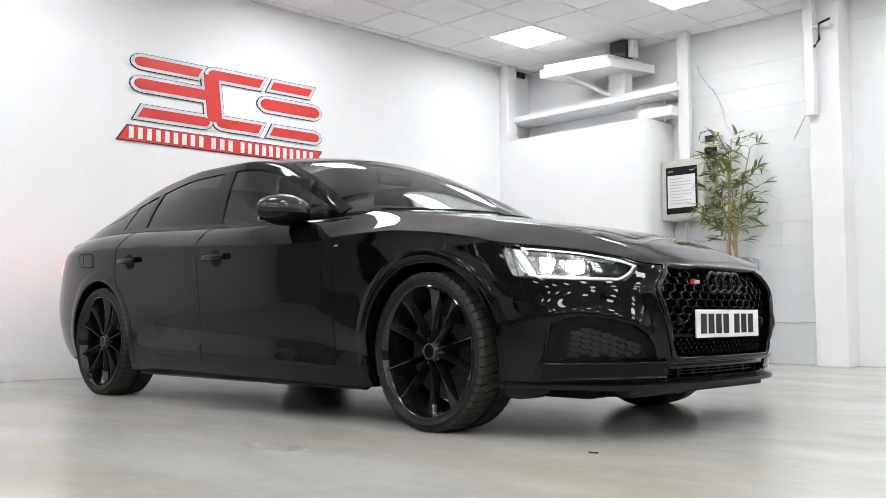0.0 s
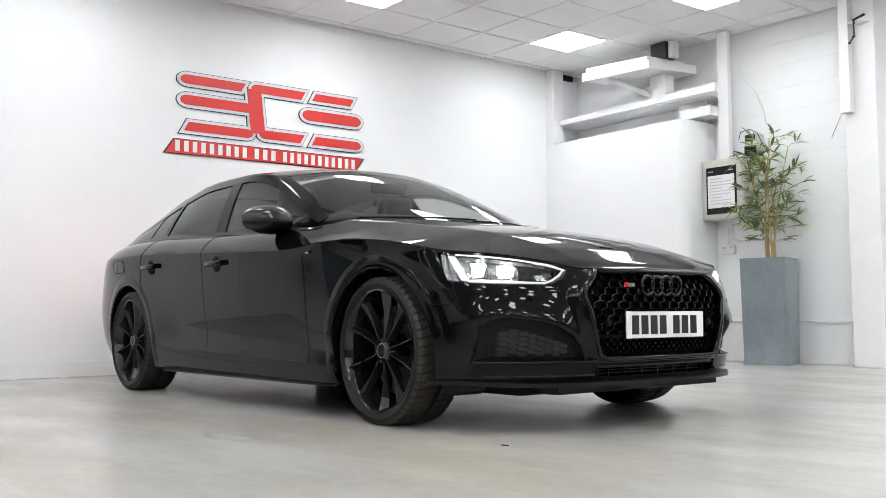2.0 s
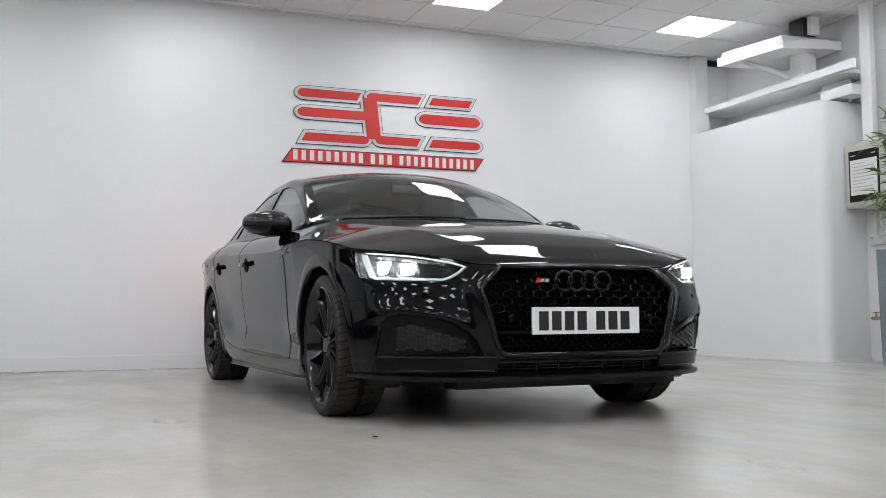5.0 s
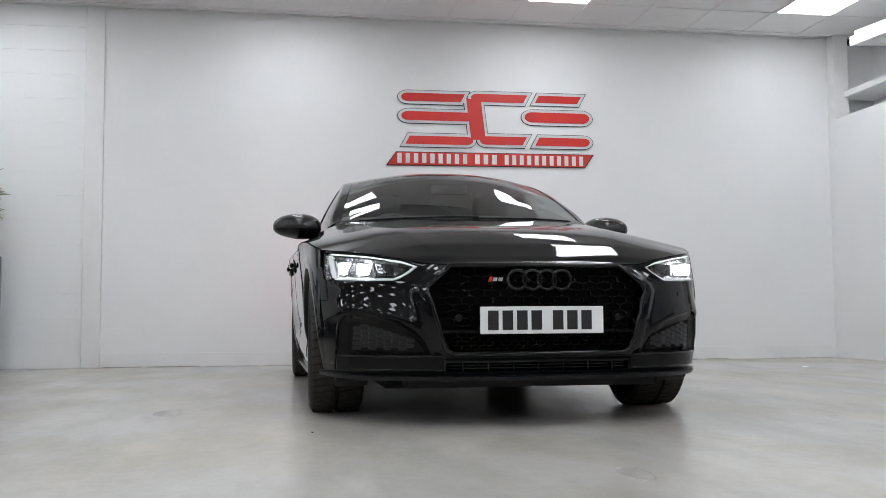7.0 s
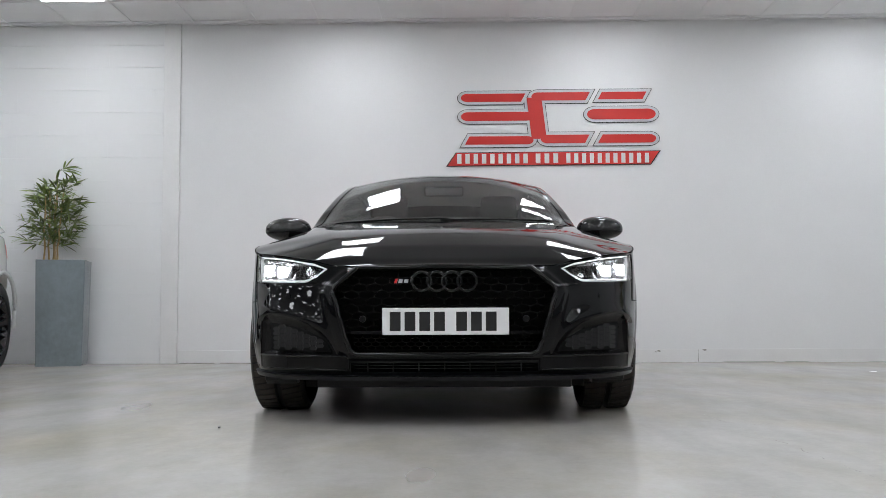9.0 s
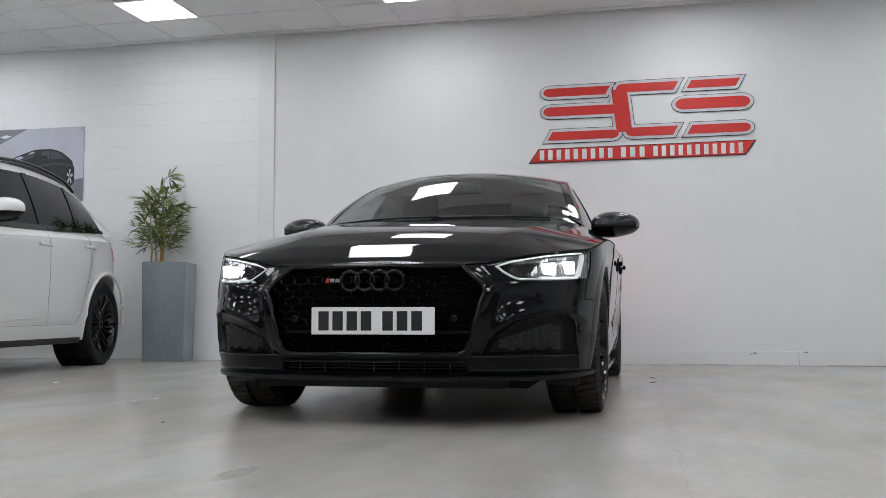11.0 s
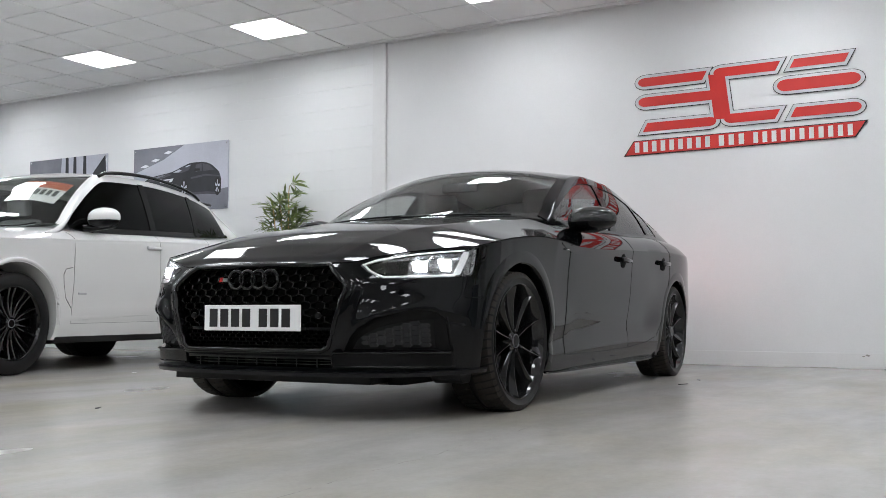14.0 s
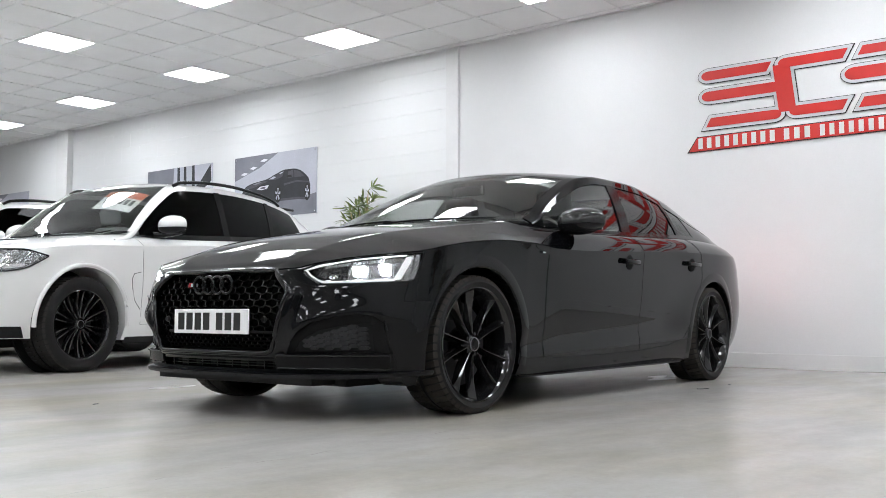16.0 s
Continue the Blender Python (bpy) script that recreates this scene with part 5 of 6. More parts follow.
# ---- white parked cars ----
X = Shape(
    rear=-2.89, flare=0.015, x0=-0.05, x1=-2.80, p=2.6, q=3.2, q2=3.6,
    F=curve((0.22, 0.78), (0.35, 0.83), (0.55, 0.85), (0.8, 0.83), (0.95, 0.74), (1.02, 0.68)),
    B=curve((0.3, -3.42), (0.5, -3.51), (0.8, -3.53), (1.1, -3.48), (1.25, -3.42)),
    W=curve((0.22, 0.895), (0.35, 0.925), (0.5, 0.935), (0.75, 0.955), (0.95, 0.955), (1.08, 0.94), (1.22, 0.91)),
    zb=curve((-3.8, 0.36), (-3.2, 0.28), (-2.5, 0.24), (-0.5, 0.24), (0.3, 0.27), (0.85, 0.27)),
    zt=curve((-3.8, 1.17), (-2.9, 1.13), (-1.7, 1.08), (-0.6, 1.02), (0.0, 0.99), (0.4, 0.95), (0.7, 0.90), (0.85, 0.85)),
    zc=curve((-3.8, 1.25), (-2.9, 1.24), (-1.7, 1.20), (-0.75, 1.145), (-0.4, 1.12), (0.0, 1.075), (0.4, 1.01), (0.7, 0.93), (0.85, 0.855)),
    m=curve((-3.8, 6.0), (-3.0, 8.0), (-0.8, 8.0), (-0.3, 5.5), (0.4, 4.0), (0.85, 3.5)),
    yb=curve((-3.6, 0.80), (-3.0, 0.86), (-2.0, 0.875), (-1.2, 0.87), (-0.75, 0.845)),
    belt=curve((-3.5, 1.255), (-2.75, 1.215), (-1.8, 1.165), (-0.8, 1.115)),
    yr=curve((-3.6, 0.58), (-3.1, 0.63), (-2.5, 0.650), (-1.8, 0.655), (-1.24, 0.655), (-0.96, 0.710), (-0.75, 0.765), (-0.58, 0.815), (-0.54, 0.70), (-0.50, 0.52), (-0.44, 0.3), (-0.40, 0.08)),
    zr=curve((-3.24, 1.43), (-2.93, 1.550), (-2.45, 1.63), (-1.9, 1.655), (-1.28, 1.630), (-1.00, 1.480), (-0.75, 1.270), (-0.58, 1.13), (-0.40, 1.12)),
    zm=curve((-3.24, 1.47), (-2.93, 1.585), (-2.45, 1.67), (-1.9, 1.695), (-1.34, 1.68), (-1.05, 1.60), (-0.81, 1.43), (-0.57, 1.24), (-0.38, 1.122)),
    base_w=0.775, head_w=0.615, pillar=-0.60, rail_w=curve((-3.5, 0.2), (-3.1, 0.13), (-2.3, 0.09), (-1.45, 0.10), (-1.05, 0.13), (-0.78, 0.18), (-0.64, 0.22)),
    hub_z=0.387, lip_r=0.48, lip=0.006, hollow=0.015, hollow_z=0.40,
)
X.rail_in = 0.93
X.crease = 0.006
SUV_R = 0.372
SEAM_GREY = material("grey_panel_gap", (0.16, 0.16, 0.16), 0.8)
suv = thing("car", pose(-3.145, -0.69, 0, 0, 0, 10.7), "white sport utility car with black wheels and tinted glass", "car", "parked white cars")
cutters = []
for ax in (0.0, X.rear):
    for sd in (1, -1):
        c = bmesh.new()
        bmesh.ops.create_cone(c, cap_ends=True, segments=64, radius1=0.43, radius2=0.43, depth=0.6)
        bmesh.ops.transform(c, matrix=pose(ax, sd * 0.92, SUV_R + 0.015, 90), verts=c.verts)
        cutters.append(c)
part("body", carve(X.solid(), cutters), WHITE_PAINT, suv, smooth=32)


def arch(ax, k):
    pts = []
    for i in range(29):
        a = radians(-4 + 188 * i / 28)
        x, z = ax + 0.45 * math.cos(a), SUV_R + 0.015 + 0.45 * math.sin(a)
        pts.append((x, k * (X.side(x, max(0.25, z)) - 0.004), z))
    return tube(pts, 0.018, 8)


def suv_door(x0, x1, w0):
    def f(u, v):
        return X.skin(x0 + (x1 - x0) * u, w0 + (1.9 - w0) * v, 0.0015)
    return f


for ax in (0.0, X.rear):
    for k in (1, -1):
        part("wheel_arch", arch(ax, k), WHITE_PAINT, suv, smooth=60)
        lin = bmesh.new()
        bmesh.ops.create_cone(lin, cap_ends=True, segments=40, radius1=0.424, radius2=0.424, depth=0.02)
        part("arch_liner", lin, MATT_BLACK, suv).matrix_basis = pose(ax, k * 0.64, SUV_R + 0.015, 90)
strip_part("front_door", suv, WHITE_PAINT, suv_door(-1.72, -0.60, 0.17), 20, 24, 0.006, smooth=40)
seams(suv, X, [[(-0.595, 0.16), (-0.595, 1.9)], [(-1.725, 0.16), (-1.725, 1.9)], [(-2.30, 0.16), (-2.44, 0.5), (-2.52, 0.75), (-2.54, 1.9)], [(-0.595, 0.16), (-2.30, 0.16)]], 0.0012, SEAM_GREY)
strip_part("rear_door", suv, WHITE_PAINT, suv_door(-2.30, -1.73, 0.17), 20, 24, 0.006, smooth=40)
strip_part("door_sill", suv, SATIN_BLACK, lambda u, v: Vector((-2.44 + 2.0 * u, X.side(-1, 0.3) - 0.02 + 0.012 * v, 0.215 + 0.05 * v)), 10, 2, 0.03)
for x, wv in ((-1.62, 1.0), (-2.50, 1.0)):
    p = X.skin(x, wv)
    for k in (1, -1):
        part("door_handle", box(bmesh.new(), -0.10, 0.10, 0.002, 0.032, -0.016, 0.016, 0.011), WHITE_PAINT, suv, smooth=50).matrix_basis = pose(x, k * p.y, p.z - 0.06, 0, 0, 0 if k > 0 else 180)
cabin(suv, X, -0.385, 0.20, -1.08, 0.14, -2.74, -3.12, [(-0.66, -1.70, -0.02, -0.05), (-1.76, -2.40, -0.05, -0.12), (-2.44, -2.96, -0.12, -0.06)], DARK_GLASS, DARK_GLASS, WHITE_PAINT, WHITE_PAINT)
for k in (1, -1):
    part("roof_bar", tube([(-1.22 - 1.56 * i / 20, k * (X.yr(-1.22 - 1.56 * i / 20) + 0.012), X.zr(-1.22 - 1.56 * i / 20) + 0.045 * math.sin(math.pi * i / 20) ** 0.4) for i in range(21)], 0.016, 8), GLOSS_BLACK, suv, "black roof bar", 60)
    part("tail_lamp", grid(lambda u, v: Matrix.Diagonal((1, k, 1)) @ (X.ring(0.55 + 0.22 * u, 0.80 + 0.14 * v) + Vector((-0.004, 0.004, 0))), 10, 4, thick=0.003), RED_BADGE, suv, "red tail lamp")
part("rear_spoiler", box(bmesh.new(), -3.20, -2.90, -0.55, 0.55, 1.565, 1.595, 0.012), GLOSS_BLACK, suv, smooth=50)
for k in (1, -1):
    part("pillar_foot", tube([(-0.78, k * 0.770, 1.275), (-0.68, k * 0.795, 1.185), (-0.60, k * 0.815, 1.125), (-0.50, k * 0.835, 1.075), (-0.38, k * 0.845, 1.035)], lambda t: 0.012 + 0.022 * t, 12), WHITE_PAINT, suv, smooth=70)
GREY_TRIM = material("grey_cabin_trim", (0.30, 0.31, 0.31), 0.7, vary=0.1, scale=6, bump=0.2)
seats(suv, X, (-1.50,), (0.38, -0.38), 1.18, GREY_TRIM)
mirrors(suv, -0.92, 0.99, 1.21, 0.125, 0.145, 0.095, WHITE_PAINT, SATIN_BLACK)
for k in (1, -1):
    base = tube([(-0.80, k * 0.855, 1.128), (-0.86, k * 0.90, 1.135), (-0.90, k * 0.96, 1.142), (-0.915, k * 1.04, 1.150), (-0.91, k * 1.09, 1.158)], lambda t: 0.030 - 0.010 * t, 12)
    part("mirror_base", base, GLOSS_BLACK, suv, "black mirror base", 60)
def suv_front(y, z):
    return X.front_x(y, z)
for k in (1, -1):
    def lens(u, v, out):
        y = 0.45 + 0.468 * u
        lo = np.interp(y, [0.45, 0.60, 0.76, 0.80, 0.85, 0.888, 0.919], [0.80, 0.775, 0.766, 0.767, 0.781, 0.813, 0.887])
        hi = np.interp(y, [0.45, 0.60, 0.76, 0.85, 0.888, 0.919], [0.91, 0.925, 0.933, 0.935, 0.915, 0.891])
        z = float(lo + (hi - lo) * v)
        return Vector((suv_front(y, z) + out, k * (y + out * 0.6), z))
    hl = part("headlight", grid(lambda u, v: lens(u, v, 0.010), 30, 8, thick=0.002, heart=(-1, 0, 0.8)), LENS, suv, "unlit clear headlight with chrome rings", 50)
    hl.visible_shadow = False
    part("housing", grid(lambda u, v: lens(u, v, 0.003), 30, 8, thick=0.002, heart=(-1, 0, 0.8)), LAMP_GREY, hl, smooth=50)
    part("lower_reflector", grid(lambda u, v: lens(0.10 + 0.78 * u, 0.12 + 0.22 * v, 0.0050), 20, 3), CHROME, hl, smooth=50)
    part("outer_reflector", grid(lambda u, v: lens(0.72 + 0.20 * u, 0.30 + 0.42 * v, 0.0055), 10, 4), LAMP_GREY, hl, smooth=50)
    part("brow", grid(lambda u, v: lens(0.10 + 0.80 * u, 0.78 + 0.10 * v, 0.0052), 20, 2), LAMP_GREY, hl, smooth=50)
    for u0 in (0.30, 0.62):
        for rr, mm in ((0.20, CHROME), (0.12, SILVER)):
            pts = [lens(u0 + rr * 0.62 * math.cos(a), 0.52 + rr * 2.1 * math.sin(a), 0.007) for a in [2 * math.pi * j / 24 for j in range(24)]]
            part("lamp_ring", tube(pts, 0.0055, 6, closed=True), mm, hl, smooth=60)
    part("lamp_edge", tube([lens(i / 24, 0.0, 0.008) for i in range(25)] + [lens(1 - i / 24, 1.0, 0.008) for i in range(25)], 0.005, 6, closed=True), GLOSS_BLACK, hl, smooth=60)
    for j in range(7):
        y = k * (0.05 + 0.055 * j)
        part("grille_slat", box(bmesh.new(), 0, 0.02, -0.008, 0.008, 0.64, 0.80, 0.004), DARK_CHROME, suv).matrix_basis = pose(suv_front(y, 0.72) + 0.003, y, 0)
    part("bumper_intake", grid(lambda u, v: Vector((suv_front(0.45 + 0.40 * u, 0.40 + 0.13 * v) + 0.004, k * (0.45 + 0.40 * u), 0.275 + 0.085 * v)), 12, 4, thick=0.006), SATIN_BLACK, suv)
    part("wing_badge", box(bmesh.new(), -0.05, 0.05, 0, 0.004, -0.008, 0.008, 0.002), SILVER, suv).matrix_basis = pose(-0.70, k * (X.side(-0.8, 0.6) + 0.004), 0.60, 0, 0, 0 if k > 0 else 180)
part("lower_intake", grid(lambda u, v: Vector((suv_front(-0.45 + 0.9 * u, 0.32 + 0.1 * v) + 0.004, -0.45 + 0.9 * u, 0.33 + 0.11 * v)), 16, 4, thick=0.006), SATIN_BLACK, suv)
bm = grid(lambda u, v: Vector((-0.46 - 0.20 * (2 * v - 1) ** 2 - 0.4 * u, (2 * v - 1) * 0.74, 1.135 + 0.03 * math.sin(math.pi * u))), 6, 16, thick=0.02)
part("headlining", grid(lambda u, v: X.roof(-1.25 - 1.3 * u, (2 * v - 1) * 0.52, -0.035), 6, 8, thick=0.006), GREY_TRIM, suv, smooth=50)
part("dashboard", bm, GREY_TRIM, suv, smooth=50)
# price card behind the windscreen: orange head, white field, writing as bars
def on_screen(x, y, out):
    return X.roof(x, y, out)
def card(x0, x1, y0, y1, mat, name, parent, out=-0.012):
    return part(name, grid(lambda u, v: on_screen(x0 + (x1 - x0) * u, y0 + (y1 - y0) * v, out), 6, 6, thick=0.002), mat, parent)
ORANGE = material("orange_card", (0.5, 0.10, 0.03), 0.5)
tagcard = card(-1.02, -0.78, 0.12, 0.58, WHITE_PLASTIC, "price_card", suv)
tagcard["label"] = "white and orange price card behind the windscreen"
card(-1.02, -0.93, 0.12, 0.58, ORANGE, "card_head", tagcard, -0.009)
for j in range(6):
    card(-0.91, -0.85, 0.18 + 0.062 * j, 0.18 + 0.062 * j + 0.04, BLACK_INK, "card_bar", tagcard, -0.009)
for k in (1, -1):
    vent = [(-0.575, 0.80), (-0.50, 0.785), (-0.475, 0.74), (-0.485, 0.66), (-0.52, 0.56), (-0.585, 0.49)]
    part("wing_vent", tube([(x, k * (X.side(x, z) + 0.001), z) for x, z in vent], 0.003, 6), SEAM_GREY, suv, smooth=60)
add_wheels(suv, [(0, 0.80), (0, -0.80), (X.rear, 0.80), (X.rear, -0.80)], SUV_R, 0.275, 0.265, 10, "single", (RIM_BLACK,), DARK_TREAD)
part("underbody", boxes((-3.3, 0.5, -0.62, 0.62, 0.2, 0.26)), MATT_BLACK, suv)
copy_thing(suv, pose(-2.90, -3.35, 0, 0, 0, 10))
copy_thing(suv, pose(-2.75, -6.05, 0, 0, 0, 8))

# ---- sign on the smooth wall: raised plain shapes in red, silver and black ----
SIGN_X = WALL_X
SIGN_WHITE = material("sign_pale_silver", (0.62, 0.63, 0.65), 0.35, vary=0.03)
def sy(px):
    return 3.485 + (px - 50) * 0.001795
def sz(py):
    return 1.888 + (474 - py) * 0.001815


sign = thing("wall_sign", pose(SIGN_X, sy(620), sz(474)), "raised red sign with silver and black outline on the white wall", "sign")


def slab(points, x0, x1, mat, name, parent=sign):
    bm = prism([(sy(p[0]) - sy(620), sz(p[1]) - sz(474)) for p in points], x0, x1, bevel=0.0015)
    return part(name, bm, mat, parent)


def slanted(x0, x1, y0, y1, round_left=False, round_right=False, grow=0.0, lean=0.55, n=10):
    """A slanted bar, ends cut aslant or rounded."""
    y0, y1 = y0 - grow, y1 + grow
    h = y1 - y0
    out = []
    gl = grow * 1.2
    if round_right:
        out += [(x1 - h * 0.75 + gl + h * 0.75 * math.sin(math.pi * i / n), (y0 + y1) / 2 - h / 2 * math.cos(math.pi * i / n)) for i in range(n + 1)]
    else:
        out += [(x1 + lean * h / 2 + gl, y0), (x1 - lean * h / 2 + gl, y1)]
    if round_left:
        out += [(x0 + h * 0.75 - gl - h * 0.75 * math.sin(math.pi * i / n), (y0 + y1) / 2 + h / 2 * math.cos(math.pi * i / n)) for i in range(n + 1)]
    else:
        out += [(x0 - lean * h / 2 - gl, y1), (x0 + lean * h / 2 - gl, y0)]
    return out


bars = [
    (132, 468, 85, 129, True, False), (132, 522, 184, 232, True, True), (165, 522, 315, 359, False, True),
    (512, 815, 80, 124, True, False), (505, 570, 134, 300, None, None), (560, 810, 309, 354, True, False),
    (880, 1120, 80, 120, False, False), (810, 1178, 172, 228, True, True), (880, 1178, 309, 354, False, True),
]
def slope(b, grow):
    if b[4] is None:
        g = grow
        return [(486 - g, 108), (566 + g, 108), (592 + g, 330), (512 - g, 330)]
    return slanted(*b[:4], b[4], b[5], grow)


for b in bars:
    slab(slope(b, 17.5), 0.0, 0.012, BLACK_INK, "sign_edge")
for b in bars:
    low = 0.0006 if b[4] is None else 0.0
    slab(slope(b, 14.5), 0.012, 0.016 - low, SIGN_WHITE, "sign_border")
for b in bars:
    low = 0.0006 if b[4] is None else 0.0
    slab(slope(b, 0), 0.0155, 0.021 - low, RED_PAINT, "sign_bar")
pq = [(50, 475), (103, 400), (1203, 396), (1150, 471)]
slab(pq, 0.0, 0.012, BLACK_INK, "sign_edge")
slab([(60, 471), (106, 404), (1192, 400), (1146, 467)], 0.012, 0.016, RED_PAINT, "sign_plaque")
x = 106
for word, wl in ((9, 400), (3, 142), (11, 462)):
    step = wl / word
    for i in range(word):
        slab([(x + i * step + 4, 461), (x + i * step + 4, 409), (x + i * step + step * 0.62, 409), (x + i * step + step * 0.62, 461)], 0.016, 0.019, WHITE_PLASTIC, "sign_stroke")
    x += wl + 22

# ---- posters on the block wall ----
POSTER_GREY = material("poster_print_grey", (0.50, 0.51, 0.58), 0.3, vary=0.12, scale=1.2)
POSTER_DARK = material("poster_print_dark", (0.025, 0.025, 0.032), 0.5, vary=0.3, scale=4)
POSTER_MID = material("poster_print_mid", (0.20, 0.205, 0.24), 0.3, vary=0.15, scale=3)
POSTER_DEEP = material("poster_print_deep", (0.065, 0.067, 0.08), 0.35, vary=0.3, scale=5)
POSTER_LIGHT = material("poster_print_light", (0.75, 0.76, 0.8), 0.3, vary=0.05)


def poster(y0, y1, z0, z1, label, car_shape):
    P = thing("poster", pose(WALL_X, (y0 + y1) / 2, z0), label, "poster", "wall posters")
    w, h = (y1 - y0) / 2, z1 - z0
    part("panel", boxes((0.002, 0.014, -w, w, 0, h), bevel=0.002), POSTER_GREY, P)
    def flat(pts, mat, name, d):
        return part(name, prism([(p[0] * w, p[1] * h) for p in pts], 0.014 + d * 0.0008, 0.0146 + d * 0.0008), mat, P)
    if car_shape:
        flat([(-1, 0.62), (-1, 1.0), (0.1, 1.0), (-0.35, 0.8)], POSTER_MID, "printed_ceiling", 0)
        for a, b in ((-0.85, 0.72), (-0.62, 0.80), (-0.35, 0.90)):
            flat([(a, b), (a + 0.10, b + 0.03), (a + 0.2, b + 0.01), (a + 0.10, b - 0.02)], POSTER_LIGHT, "printed_lamp", 1)
        flat([(-1, 0), (-1, 0.30), (-0.2, 0.22), (0.5, 0.25), (1, 0.31), (1, 0)], POSTER_MID, "printed_floor", 0)
        roofline = curve((-0.80, 0.42), (-0.74, 0.50), (-0.56, 0.555), (-0.40, 0.575), (-0.18, 0.60), (0.05, 0.665), (0.27, 0.715), (0.45, 0.715), (0.62, 0.68), (0.75, 0.60), (0.84, 0.52), (0.86, 0.44))
        under = curve((-0.80, 0.30), (-0.70, 0.25), (-0.40, 0.22), (-0.10, 0.23), (0.20, 0.27), (0.55, 0.27), (0.80, 0.25), (0.86, 0.28))
        xs = [-0.80 + 1.66 * i / 40 for i in range(41)]
        flat([(x, under(x) - 0.035) for x in xs] + [(x, under(x) + 0.05) for x in xs[::-1]], POSTER_DEEP, "printed_shade", 1)
        flat([(x, under(x)) for x in xs] + [(x, roofline(x)) for x in xs[::-1]], POSTER_DARK, "printed_car", 2)
        flat([(-0.74, 0.485), (-0.56, 0.54), (-0.22, 0.585), (-0.16, 0.56), (-0.36, 0.52), (-0.60, 0.475)], POSTER_DEEP, "printed_bonnet", 3)
        flat([(-0.52, 0.545), (-0.36, 0.570), (-0.30, 0.560), (-0.46, 0.530)], POSTER_MID, "printed_shine", 4)
        flat([(-0.15, 0.590), (0.05, 0.652), (0.25, 0.700), (0.20, 0.610), (0.04, 0.575)], POSTER_DEEP, "printed_glass", 3)
        flat([(-0.13, 0.592), (0.00, 0.632), (0.05, 0.612), (-0.02, 0.588)], POSTER_GREY, "printed_shine", 4)
        flat([(0.12, 0.660), (0.20, 0.685), (0.24, 0.683), (0.16, 0.655)], POSTER_GREY, "printed_shine", 4)
        flat([(0.33, 0.575), (0.34, 0.680), (0.46, 0.695), (0.47, 0.580)], POSTER_DEEP, "printed_glass", 3)
        flat([(0.49, 0.580), (0.48, 0.692), (0.62, 0.660), (0.73, 0.575)], POSTER_DEEP, "printed_glass", 3)
        flat([(0.30, 0.585), (0.33, 0.625), (0.42, 0.620), (0.43, 0.585)], BLACK_INK, "printed_mirror", 4)
        flat([(0.24, 0.50), (0.55, 0.53), (0.84, 0.49), (0.84, 0.475), (0.55, 0.505), (0.24, 0.470)], POSTER_DEEP, "printed_crease", 3)
        flat([(-0.70, 0.42), (-0.44, 0.41), (-0.42, 0.31), (-0.68, 0.34)], BLACK_INK, "printed_grille", 3)
        flat([(-0.42, 0.455), (-0.34, 0.495), (-0.12, 0.505), (-0.16, 0.455), (-0.30, 0.435)], POSTER_LIGHT, "printed_headlamp", 4)
        flat([(-0.34, 0.460), (-0.30, 0.480), (-0.20, 0.480), (-0.22, 0.455)], POSTER_DEEP, "printed_lens", 5)
        flat([(-0.76, 0.445), (-0.73, 0.475), (-0.64, 0.470), (-0.68, 0.440)], POSTER_LIGHT, "printed_headlamp", 4)
        for cx, cy, rx in ((0.10, 0.345, 0.085), (0.79, 0.335, 0.062)):
            flat([(cx + rx * math.cos(a), cy + 0.135 * math.sin(a)) for a in [2 * math.pi * j / 20 for j in range(20)]], BLACK_INK, "printed_wheel", 3)
            for j in range(5):
                a = 2 * math.pi * (j + 0.2) / 5
                flat([(cx + rx * q * math.cos(a + e), cy + 0.135 * q * math.sin(a + e)) for q, e in ((0.15, -0.5), (0.74, -0.22), (0.74, 0.22), (0.15, 0.5))], POSTER_GREY, "printed_spoke", 4)
    else:
        flat([(-1, 0.0), (-1, 1.0), (-0.15, 1.0), (-0.2, 0.5), (-0.5, 0.0)], POSTER_MID, "printed_backdrop", 0)
        for a in (-0.05, 0.15, 0.4):
            flat([(a, 0.55), (a, 1.0), (a + 0.07, 1.0), (a + 0.09, 0.6)], POSTER_DARK, "printed_post", 1)
        flat([(-0.4, 0.0), (-0.25, 0.35), (0.2, 0.52), (0.6, 0.62), (1, 0.95), (1, 0.0)], POSTER_LIGHT, "printed_car", 2)
        flat([(0.35, 0.58), (0.62, 0.68), (0.95, 0.98), (0.98, 0.70), (0.7, 0.55)], POSTER_DARK, "printed_glass", 3)
    for a in (-1, 1):
        for b in (0, 1):
            part("fixing", lathe([(0, 0.020), (0.008, 0.019), (0.009, 0.0143)], 12), CHROME, P).matrix_basis = pose(0, a * (w - 0.03), 0.03 + b * (h - 0.06), 0, 0, -90)
    return P


poster(-2.80, -1.27, 1.66, 2.465, "grey printed poster of a dark car on the block wall", True)
poster(-4.74, -3.27, 1.66, 2.465, "grey printed poster of a pale car on the block wall", False)
poster(-9.6, -8.1, 1.66, 2.465, "grey printed poster of a dark car on the block wall", True)

